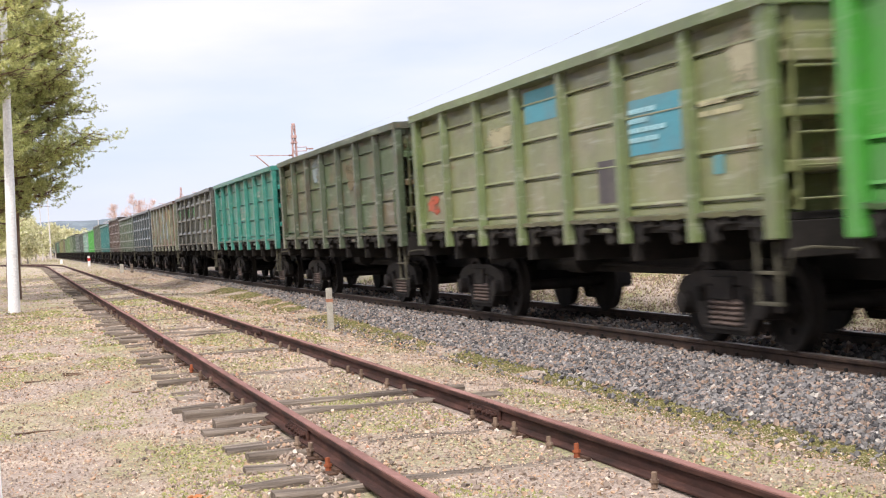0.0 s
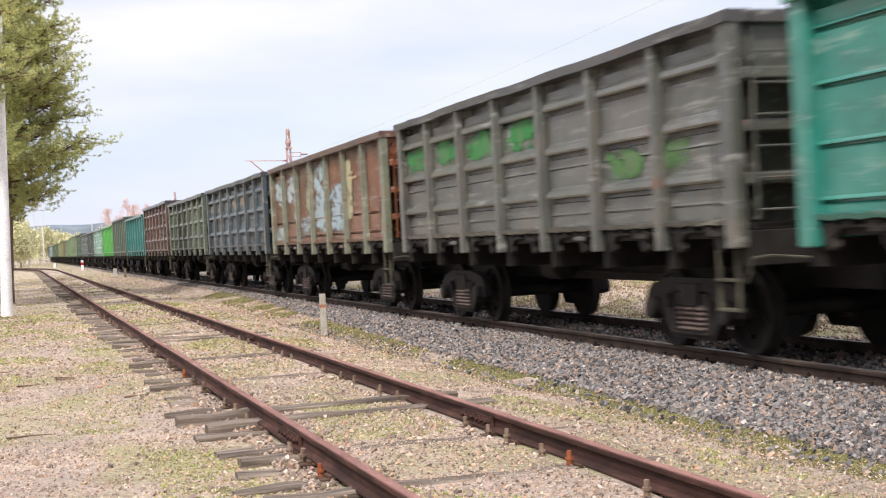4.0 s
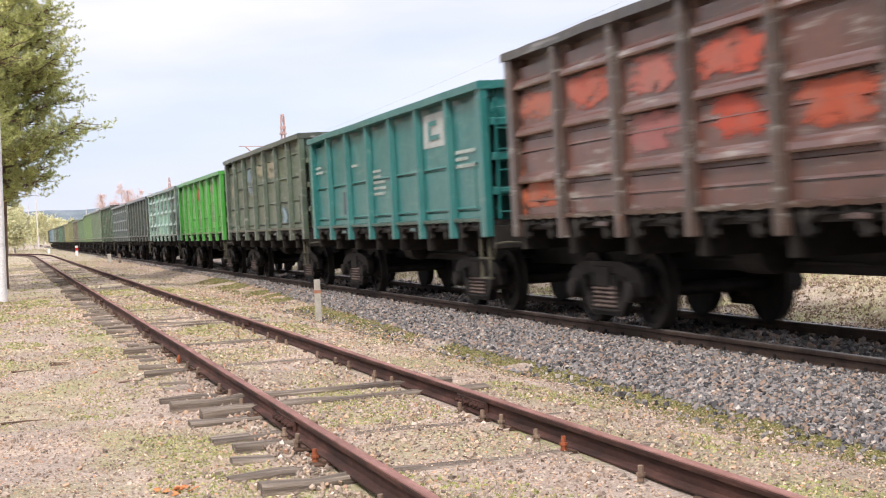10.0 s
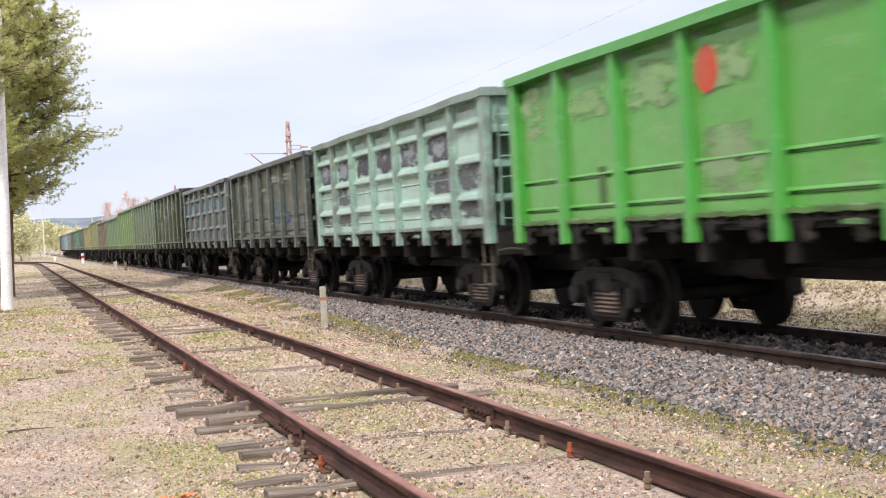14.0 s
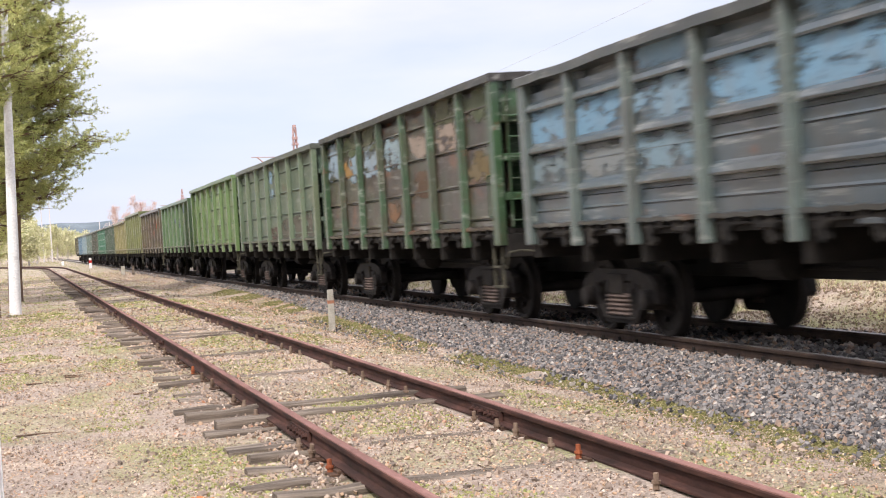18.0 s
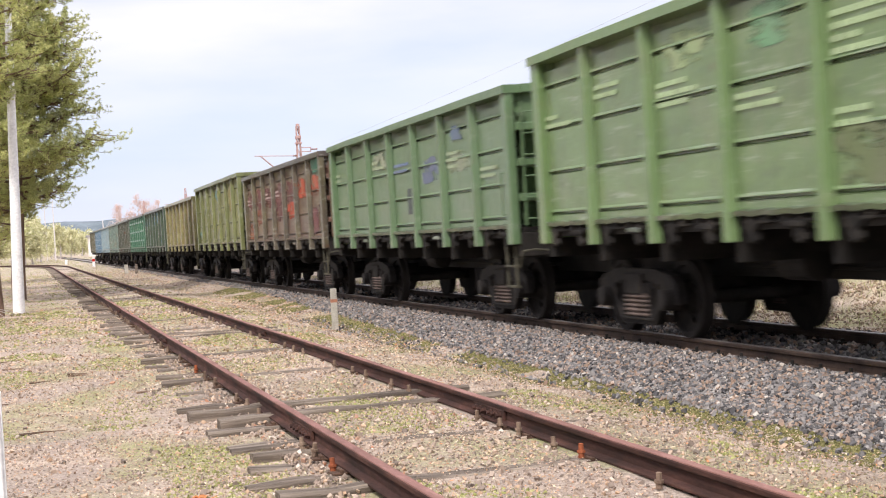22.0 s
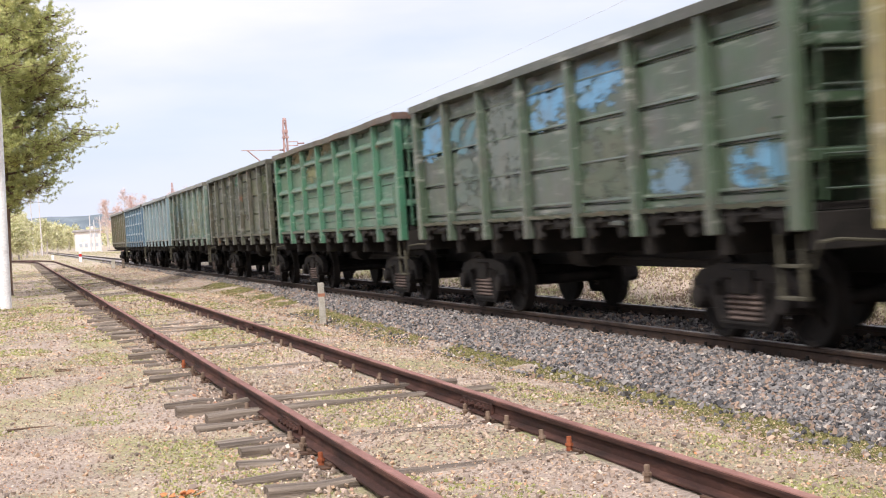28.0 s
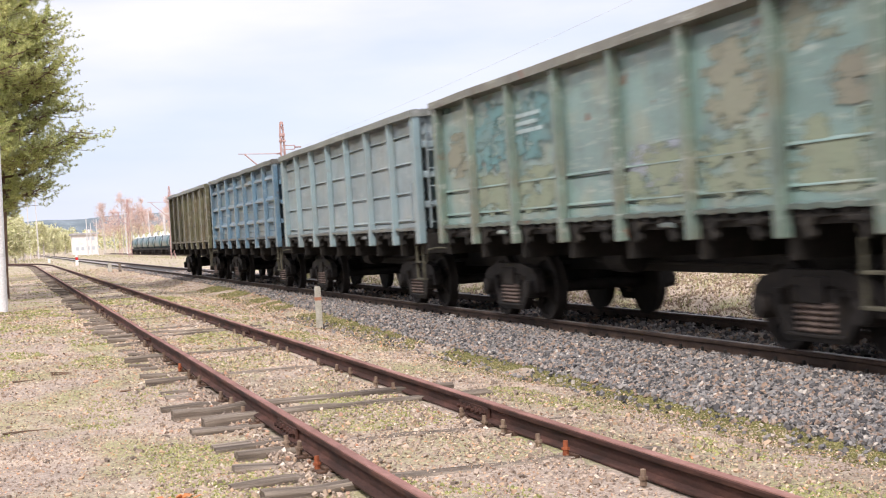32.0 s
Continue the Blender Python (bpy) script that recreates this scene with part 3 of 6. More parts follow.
# rail joints with fishplates
bm = bmesh.new()
slab(bm, -0.012, 0.012, -0.40, 0.40, -0.045, 0.045)
soften(bm, 0.006)
for k in (-0.32, -0.2, -0.08, 0.08, 0.2, 0.32):
    lathe(bm, [(-0.055, 0.018), (-0.03, 0.018), (-0.029, 0.03), (-0.012, 0.03)], "x", 6, (0, k, 0))
FISH = to_mesh("fishplate", bm)
for side, yj in ((-1, 11.4), (1, 11.45), (-1, 23.9), (1, 23.8), (-1, 36.4), (1, 36.3)):
    rx = SIDE_X + side * GAUGE / 2
    put("fishplate", FISH, M_RAIL_RUST, siding, (rx - 0.026, yj, -0.072))
    put("fishplate", FISH, M_RAIL_RUST, siding, (rx + 0.026, yj, -0.072), turn=(0, 0, math.pi))

bm = bmesh.new()
prism(bm, [(-0.13, -0.22), (0.13, -0.22), (0.11, 0.0), (-0.11, 0.0)], -1.35, 1.35)
soften(bm, 0.01)
CONC = to_mesh("concrete_sleeper", bm)
bm = bmesh.new()
slab(bm, -0.17, 0.17, -0.07, 0.07, 0.0, 0.016)
for s in (-0.11, 0.11):
    slab(bm, s - 0.035, s + 0.035, -0.055, 0.055, 0.016, 0.05)
    lathe(bm, [(0.05, 0.02), (0.085, 0.02), (0.09, 0.012)], "z", 6, (s, 0, 0))
CLIP = to_mesh("rail_clip", bm)
for i in range(240):
    y = 6.0 + i * 0.545
    put("sleeper", CONC, M_CONCRETE_SLEEPER, running, (MAIN_X, y, -0.165))
    if y < 80:
        for side in (-1, 1):
            put("rail_clip", CLIP, M_BLACK, running, (MAIN_X + side * GAUGE / 2, y, -0.162))


# ---- the goods train: open box wagons, all of one gauge and length ----
PITCH = 13.92       # over the couplers
BODY = 12.76        # length of the box
BAY = BODY / 7
POST_X, PANEL_X = 1.565, 1.455
SILL_Z, PANEL_Z = 1.16, 1.46


def wagon_meshes(high, style):
    """All shared meshes of one pattern of wagon. style: 'lined', 'plain', 'mid' or 'ribbed'."""
    out = {}
    h = high - PANEL_Z - 0.06
    # one side panel, its outer face towards -x, the origin at its lower middle
    bm = bmesh.new()
    w = BAY / 2 - 0.004
    if style == "ribbed":
        prof = [(0.0, 0.0), (0.0, 0.080 * h), (0.028, 0.081 * h), (0.028, 0.090 * h), (-0.012, 0.091 * h), (0.0, 0.105 * h)]
        for c in (0.24, 0.53, 0.82):
            prof += [(0.0, c * h - 0.150), (0.040, c * h - 0.135), (0.045, c * h - 0.085), (-0.074, c * h - 0.080), (-0.084, c * h - 0.055), (-0.062, c * h + 0.004), (-0.014, c * h + 0.040), (0.0, c * h + 0.065)]
            if c == 0.24:
                prof += [(0.0, 0.385 * h), (0.034, 0.386 * h), (0.034, 0.394 * h), (-0.012, 0.395 * h), (0.0, 0.407 * h)]
        prof += [(0.0, h - 0.185), (0.125, h - 0.17), (0.125, h)]
        bow = 0.05
    else:
        seams = {"lined": (0.055, 0.30, 0.565, 0.815), "plain": (0.07, 0.26), "mid": (0.07, 0.42)}[style]
        prof = [(0.0, 0.0)]
        for c in seams:
            prof += [(0.0, c * h - 0.024), (-0.004, c * h - 0.020), (0.024, c * h - 0.006), (0.055, c * h), (0.055, c * h + 0.024), (-0.016, c * h + 0.026), (-0.014, c * h + 0.036), (0.0, c * h + 0.06)]
        prof += [(0.0, h - 0.185), (0.125, h - 0.17), (0.125, h)]
        bow = 0.0
    cols = [-w, -w + 0.10 + bow, -w + 0.15 + bow, 0, w - 0.15 - bow, w - 0.10 - bow, w] if style == "ribbed" else [-w, -w / 2, 0, w / 2, w]
    grid = []
    for y in cols:
        damp = 0.0 if style == "ribbed" and abs(y) > w - 0.12 - bow else 1.0
        grid.append([bm.verts.new((px * damp, y, pz)) for px, pz in prof])
    for a, b in zip(grid, grid[1:]):
        for i in range(len(prof) - 1):
            bm.faces.new((a[i], b[i], b[i + 1], a[i + 1]))
    back = [bm.verts.new((0.14, y, z)) for y in (-w, w) for z in (0.0, h)]
    bm.faces.new((back[0], back[1], back[3], back[2]))
    out["side_panel"] = to_mesh("side_panel", bm)
    # post: a flattened hat section, tapering outwards at its foot
    bm = bmesh.new()
    for z0, z1, d0, d1, g in ((SILL_Z, high - 0.10, 0.0, 0.0, 0.075),):
        a = [(0.0, -0.10), (-0.11, -g), (-0.11, g), (0.0, 0.10)]
        lo = [bm.verts.new((x, y, z0)) for x, y in a]
        hi = [bm.verts.new((x, y, z1)) for x, y in a]
        for i in range(4):
            bm.faces.new((lo[i], lo[(i + 1) % 4], hi[(i + 1) % 4], hi[i]))
        bm.faces.new(lo[::-1])
        bm.faces.new(hi)
    soften(bm, 0.012)
    out["post"] = to_mesh("post", bm)
    bm = bmesh.new()
    slab(bm, -0.11, 0.02, -0.13, 0.13, SILL_Z + 0.02, high - 0.08)
    soften(bm, 0.015)
    out["corner_post"] = to_mesh("corner_post", bm)
    # upper rail round the box
    bm = bmesh.new()
    rnd = random.Random(len(style) + int(high * 10))
    for s in (-1, 1):
        n = 36
        for j in range(n + 1):
            y = -BODY / 2 - 0.03 + (BODY + 0.06) * j / n
            dent = 0.022 * noise.noise((y * 0.45, s * 9.0, high)) + 0.014 * noise.noise((y * 1.7, s * 9.0, high)) if style == "ribbed" else 0.012 * noise.noise((y * 0.5, s, high))
            x0, x1 = s * 1.32, s * 1.605
            ring = [bm.verts.new(p) for p in ((x0, y, high - 0.125 + dent), (x1, y, high - 0.125 + dent), (x1, y, high - 0.012 + dent), (x1 - s * 0.02, y, high + dent), (x0, y, high + dent))]
            if j:
                for a in range(5):
                    bm.faces.new((prev[a], prev[(a + 1) % 5], ring[(a + 1) % 5], ring[a]))
            else:
                bm.faces.new(ring)
            prev = ring
        bm.faces.new(prev)
    for s in (-1, 1):
        slab(bm, -1.318, 1.318, s * (BODY / 2 - 0.14) - 0.19, s * (BODY / 2 - 0.14) + 0.19, high - 0.12, high)
    out["top_rail"] = to_mesh("top_rail", bm)
    # end wall with its cross beams, facing -y
    bm = bmesh.new()
    slab(bm, -1.43, 1.43, -0.015, 0.015, SILL_Z + 0.1, high - 0.05)
    out["end_wall"] = to_mesh("end_wall", bm)
    # folded plate that stands forward at the top of the end
    bm = bmesh.new()
    lo, hi = high - 0.62, high - 0.122
    prism(bm, [(-0.235, lo), (-0.017, lo), (-0.017, lo + 0.03), (-0.205, lo + 0.03), (-0.205, hi), (-0.235, hi)], -1.42, 1.42)
    out["end_top_plate"] = to_mesh("end_top_plate", bm)
    bm = bmesh.new()
    prism(bm, [(-0.10, -0.055), (0.244, -0.075), (0.244, 0.085), (-0.10, 0.055)], -1.42, 1.42)
    soften(bm, 0.012)
    out["end_beam"] = to_mesh("end_beam", bm)
    bm = bmesh.new()
    slab(bm, -0.06, 0.06, -0.03, 0.244, SILL_Z + 0.12, high - 0.1)
    soften(bm, 0.01)
    out["end_post"] = to_mesh("end_post", bm)
    return out


def common_meshes():
    out = {}
    # floor with hatch doors and the frame below
    bm = bmesh.new()
    slab(bm, -1.40, 1.40, -BODY / 2 + 0.02, BODY / 2 - 0.02, 1.36, 1.43)
    out["floor"] = to_mesh("floor", bm)
    bm = bmesh.new()
    slab(bm, -0.20, 0.20, -6.75, 6.75, 0.70, 1.35)
    soften(bm, 0.01)
    out["centre_sill"] = to_mesh("centre_sill", bm)
    bm = bmesh.new()
    prism(bm, [(-0.05, 0.95), (0.05, 0.95), (0.09, 1.355), (-0.09, 1.355)], -1.42, 1.42)
    soften(bm, 0.008)
    out["cross_bearer"] = to_mesh("cross_bearer", bm)
    bm = bmesh.new()
    slab(bm, -1.44, 1.44, -0.12, 0.10, 1.0, 1.352)
    soften(bm, 0.01)
    out["end_sill"] = to_mesh("end_sill", bm)
    bm = bmesh.new()
    slab(bm, -0.45, 0.45, -0.45, 0.45, 0.845, 1.353)
    soften(bm, 0.01)
    out["bolster_box"] = to_mesh("bolster_box", bm)
    bm = bmesh.new()
    prism(bm, [(-BODY / 2 + 0.1, 1.28), (BODY / 2 - 0.1, 1.28), (BODY / 2 - 0.1, 1.458), (-BODY / 2 + 0.1, 1.458)], -0.07, 0.05)
    out["lower_rail"] = to_mesh("lower_rail", bm)
    # hatch fastenings of one bay: two hooks, a hinge bar and the edge of the hatch
    bm = bmesh.new()
    for y in (-0.46, 0.46):
        prism(bm, [(y - 0.09, 0.26), (y + 0.09, 0.26), (y + 0.12, 0.17), (y + 0.05, 0.10), (y + 0.09, 0.03), (y + 0.02, 0.0), (y - 0.05, 0.04), (y - 0.03, 0.13), (y - 0.11, 0.19)], -0.045, 0.03)
        prism(bm, [(y + 0.14, 0.24), (y + 0.20, 0.22), (y + 0.17, 0.05), (y + 0.13, 0.07)], -0.02, 0.02)
    slab(bm, -0.03, 0.0, -0.72, 0.72, 0.205, 0.235)
    for y in (-0.2, 0.2):
        slab(bm, -0.05, 0.02, y - 0.045, y + 0.045, 0.20, 0.285)
    soften(bm, 0.006)
    out["hatch_latch"] = to_mesh("hatch_latch", bm)
    # hinge lug below the ledge of one bay
    bm = bmesh.new()
    prism(bm, [(-0.52, 0.0), (-0.14, 0.01), (-0.16, 0.05), (-0.36, 0.065), (-0.50, 0.045)], -0.08, -0.01)
    soften(bm, 0.008)
    out["hinge_lug"] = to_mesh("hinge_lug", bm)
    # long pressed ledge above the hatches, bent at every hatch
    bm = bmesh.new()
    n = 12
    for j in range(n + 1):
        y = -0.80 + 1.60 * j / n
        b = 0.010 * math.sin(j * 1.9)
        ring = [bm.verts.new(p) for p in ((0.02, y, 0.0 + b), (-0.05, y, -0.005 + b), (-0.06, y, 0.045 + b), (0.02, y, 0.06 + b))]
        if j:
            for a in range(4):
                bm.faces.new((prev[a], prev[(a + 1) % 4], ring[(a + 1) % 4], ring[a]))
        else:
            bm.faces.new(ring)
        prev = ring
    bm.faces.new(prev)
    out["ledge"] = to_mesh("ledge", bm)
    # automatic coupler with its shank, towards -y
    bm = bmesh.new()
    slab(bm, -0.10, 0.10, -0.30, 0.45, -0.10, 0.10)
    prism(bm, [(-0.46, -0.16), (-0.24, -0.19), (-0.10, -0.12), (-0.10, 0.12), (-0.24, 0.19), (-0.46, 0.16)], -0.17, 0.17)
    prism(bm, [(-0.52, -0.10), (-0.40, -0.13), (-0.40, 0.13), (-0.52, 0.10)], 0.02, 0.24)
    soften(bm, 0.015)
    out["coupler"] = to_mesh("coupler", bm)
    bm = bmesh.new()
    pts = [(0.35, 0.30, 0.0), (0.35, -0.05, -0.10), (0.30, -0.30, -0.28), (0.22, -0.50, -0.34)]
    for p, q in zip(pts, pts[1:]):
        rod(bm, p, q, 0.025)
    out["brake_hose"] = to_mesh("brake_hose", bm)
    # hanging step below the corner
    bm = bmesh.new()
    for y in (-0.20, 0.20):
        slab(bm, -0.02, 0.02, y - 0.02, y + 0.02, -0.62, 0.0)
    for z in (-0.60, -0.30):
        slab(bm, -0.05, 0.06, -0.20, 0.20, z - 0.015, z + 0.015)
    soften(bm, 0.004)
    out["step"] = to_mesh("step", bm)
    # uncoupling lever across the end and a grab iron for the side
    bm = bmesh.new()
    pts = [(-1.46, 0.10, -0.18), (-1.46, -0.06, 0.06), (-1.30, -0.10, 0.08), (-0.30, -0.16, -0.02), (-0.16, -0.18, 0.10)]
    for p, q in zip(pts, pts[1:]):
        rod(bm, p, q, 0.016, seg=6)
    out["uncoupling_lever"] = to_mesh("uncoupling_lever", bm)
    bm = bmesh.new()
    rod(bm, (-0.09, 0, 0.0), (-0.09, 0, 0.62), 0.014, seg=6)
    for z in (0.0, 0.62):
        rod(bm, (-0.09, 0, z), (0.0, 0, z), 0.014, seg=6)
    out["grab_iron"] = to_mesh("grab_iron", bm)
    # ladder rungs on the end wall near the corner
    bm = bmesh.new()
    rod(bm, (-0.226, -0.13, 0), (0.226, -0.13, 0), 0.012, seg=6)
    out["rung"] = to_mesh("rung", bm)
    bm = bmesh.new()
    prism(bm, [(-0.145, 1.45), (-0.115, 1.45), (-0.115, 1.60), (0.0, 1.60), (0.0, 1.64), (-0.115, 1.64), (-0.115, 3.05), (0.0, 3.05), (0.0, 3.09), (-0.115, 3.09), (-0.115, 3.25), (-0.145, 3.25)], -0.012, 0.012)
    out["ladder_stile"] = to_mesh("ladder_stile", bm)
    # brake gear between the bogies
    bm = bmesh.new()
    lathe(bm, [(-0.35, 0.10), (-0.33, 0.19), (0.25, 0.19), (0.30, 0.08), (0.55, 0.05)], "y", 16, (-0.55, 1.2, 0.90))
    out["brake_cylinder"] = to_mesh("brake_cylinder", bm)
    bm = bmesh.new()
    lathe(bm, [(-0.42, 0.06), (-0.36, 0.15), (0.36, 0.15), (0.42, 0.06)], "y", 16, (0.6, -1.0, 0.88))
    out["air_tank"] = to_mesh("air_tank", bm)
    bm = bmesh.new()
    rod(bm, (-0.3, -2.8, 0.80), (-0.3, 2.8, 0.84), 0.022)
    out["brake_rod"] = to_mesh("brake_rod", bm)
    # bogie parts; the origin is the bogie's middle on the rail head
    bm = bmesh.new()
    prism(bm, [(-0.22, 0.52), (0.22, 0.52), (0.26, 0.78), (-0.26, 0.78)], -1.12, 1.12)
    lathe(bm, [(0.78, 0.24), (0.83, 0.24)], "z", 16)
    soften(bm, 0.012)
    out["bogie"] = to_mesh("bogie", bm)
    bm = bmesh.new()
    T = 0.07
    # cast top chord reaching over both axle boxes
    prism(bm, [(-1.20, 0.42), (-1.16, 0.66), (-1.02, 0.76), (-0.55, 0.84), (0.55, 0.84), (1.02, 0.76), (1.16, 0.66), (1.20, 0.42), (1.08, 0.42), (1.04, 0.60), (0.80, 0.60), (0.76, 0.44), (0.64, 0.40),
               (0.56, 0.64), (0.46, 0.70), (-0.46, 0.70), (-0.56, 0.64), (-0.64, 0.40), (-0.76, 0.44), (-0.80, 0.60), (-1.04, 0.60), (-1.08, 0.42)], -T, T)
    # slanting legs and the spring seat
    prism(bm, [(-0.76, 0.43), (-0.62, 0.50), (-0.42, 0.245), (0.42, 0.245), (0.62, 0.50), (0.76, 0.43), (0.50, 0.15), (-0.50, 0.15)], -T * 0.95, T * 0.95)
    for s in (-1, 1):
        slab(bm, -T * 1.02, T * 1.02, s * 0.40 - 0.035, s * 0.40 + 0.035, 0.24, 0.72)
    slab(bm, -T * 1.5, T, -0.46, 0.46, 0.20, 0.235)
    soften(bm, 0.008)
    slab(bm, -T * 0.9, T * 0.9, -0.355, 0.355, 0.535, 0.66)
    for s in (-1, 1):
        lathe(bm, [(-0.17, 0.07), (-0.165, 0.12), (-0.06, 0.135), (0.08, 0.135)], "x", 16, (0, s * 0.925, 0.475))
        slab(bm, -0.10, 0.06, s * 0.62 - 0.05, s * 0.62 + 0.05, 0.60, 0.66)
    out["side_frame"] = to_mesh("side_frame", bm)
    bm = bmesh.new()
    prof = [(0.235, 0.06)]
    for i in range(5):
        z = 0.268 + i * 0.056
        prof += [(z - 0.024, 0.070), (z - 0.014, 0.100), (z, 0.108), (z + 0.014, 0.100), (z + 0.024, 0.070)]
    lathe(bm, prof + [(0.535, 0.06)], "z", 14)
    out["spring"] = to_mesh("spring", bm)
    # wheelset, turning round x
    bm = bmesh.new()
    for s in (-1, 1):
        x = s * 0.795
        lathe(bm, [(x - s * 0.085, 0.40), (x - s * 0.085, 0.505), (x - s * 0.055, 0.503), (x - s * 0.04, 0.478), (x + s * 0.065, 0.470), (x + s * 0.065, 0.405), (x + s * 0.03, 0.395),
                   (x - s * 0.015, 0.20), (x + s * 0.07, 0.14), (x + s * 0.09, 0.13), (x + s * 0.09, 0.09)], "x", 32)
    lathe(bm, [(-1.12, 0.06), (-0.9, 0.08), (-0.7, 0.085), (0.7, 0.085), (0.9, 0.08), (1.12, 0.06)], "x", 12)
    for s in (-1, 1):
        for k in range(4):
            a = k * math.tau / 4
            x = s * 0.80
            slab(bm, min(x, x + s * 0.055), max(x, x + s * 0.055), math.cos(a) * 0.27 - 0.03, math.cos(a) * 0.27 + 0.03, math.sin(a) * 0.27 - 0.03, math.sin(a) * 0.27 + 0.03)
    out["wheelset"] = to_mesh("wheelset", bm)
    return out


PATTERN = {(h, s): wagon_meshes(h, s) for h in (3.51, 3.75) for s in ("lined", "plain", "mid", "ribbed")}
COMMON = common_meshes()
WHEELS, WAGONS = [], []
FLAT = {}


def flat_paint(rgb, worn=True):
    """Sprayed or brushed paint on top of the wagon's own; worn paint thins out towards its edges."""
    if (rgb, worn) not in FLAT:
        m = Mat("sprayed_paint", 0.65).shifted()
        n1 = m.noise(2.6, 6.0)
        col = m.mix(lin(*rgb), m.mix(lin(*rgb), (0.20, 0.18, 0.15, 1), 0.28), m.mask(n1, 0.46, 0.62))
        m.colour(m.mix(col, m.ramp(m.noise(22.0), [(0.3, (0.8, 0.8, 0.8, 1)), (0.7, (1.1, 1.1, 1.1, 1))]), 0.7, "MULTIPLY"))
        if worn:
            gen = m.n.new("ShaderNodeTexCoord").outputs["Generated"]
            sep = m.n.new("ShaderNodeSeparateXYZ")
            m.l.new(gen, sep.inputs[0])

            def calc(op, a, c=None):
                nd = m.n.new("ShaderNodeMath")
                nd.operation = op
                for k, v in enumerate((a, c)):
                    if isinstance(v, (int, float)):
                        nd.inputs[k].default_value = v
                    elif v is not None:
                        m.l.new(v, nd.inputs[k])
                return nd.outputs[0]

            def hump(v):
                return calc("MULTIPLY", calc("MULTIPLY", v, calc("SUBTRACT", 1.0, v)), 4.0)

            edge = calc("POWER", calc("MULTIPLY", hump(sep.outputs["Y"]), hump(sep.outputs["Z"])), 0.5)
            grain = calc("MULTIPLY", calc("SUBTRACT", m.noise(3.2, 10.0, (1, 0.7, 1.5), 0.72), 0.5), 5.0)
            cover = calc("MULTIPLY", m.mask(calc("MULTIPLY", edge, calc("ADD", 0.85, grain)), 0.50, 0.62), 1.0)
            clear = m.n.new("ShaderNodeBsdfTransparent")
            both = m.n.new("ShaderNodeMixShader")
            m.l.new(cover, both.inputs[0])
            m.l.new(clear.outputs[0], both.inputs[1])
            m.l.new(m.b.outputs[0], both.inputs[2])
            m.l.new(both.outputs[0], m.n["Material Output"].inputs["Surface"])
        FLAT[(rgb, worn)] = m.m
    return FLAT[(rgb, worn)]


def blot(bm, y0, y1, z0, z1, rag, rnd, x=0.0):
    """A ragged-edged patch in the plane of the side."""
    pts = []
    for (ya, za), (yb, zb) in (((y0, z0), (y1, z0)), ((y1, z0), (y1, z1)), ((y1, z1), (y0, z1)), ((y0, z1), (y0, z0))):
        k = max(2, int(math.hypot(yb - ya, zb - za) / 0.14))
        for i in range(k):
            u = i / k
            pts.append((ya + (yb - ya) * u + rnd.uniform(-rag, rag), za + (zb - za) * u + rnd.uniform(-rag, rag)))
    a = [bm.verts.new((x, p, q)) for p, q in pts]
    b = [bm.verts.new((x + 0.002, p, q)) for p, q in pts]
    bm.faces.new(a[::-1])
    bm.faces.new(b)
    for i in range(len(a)):
        bm.faces.new((a[i], a[(i + 1) % len(a)], b[(i + 1) % len(a)], b[i]))


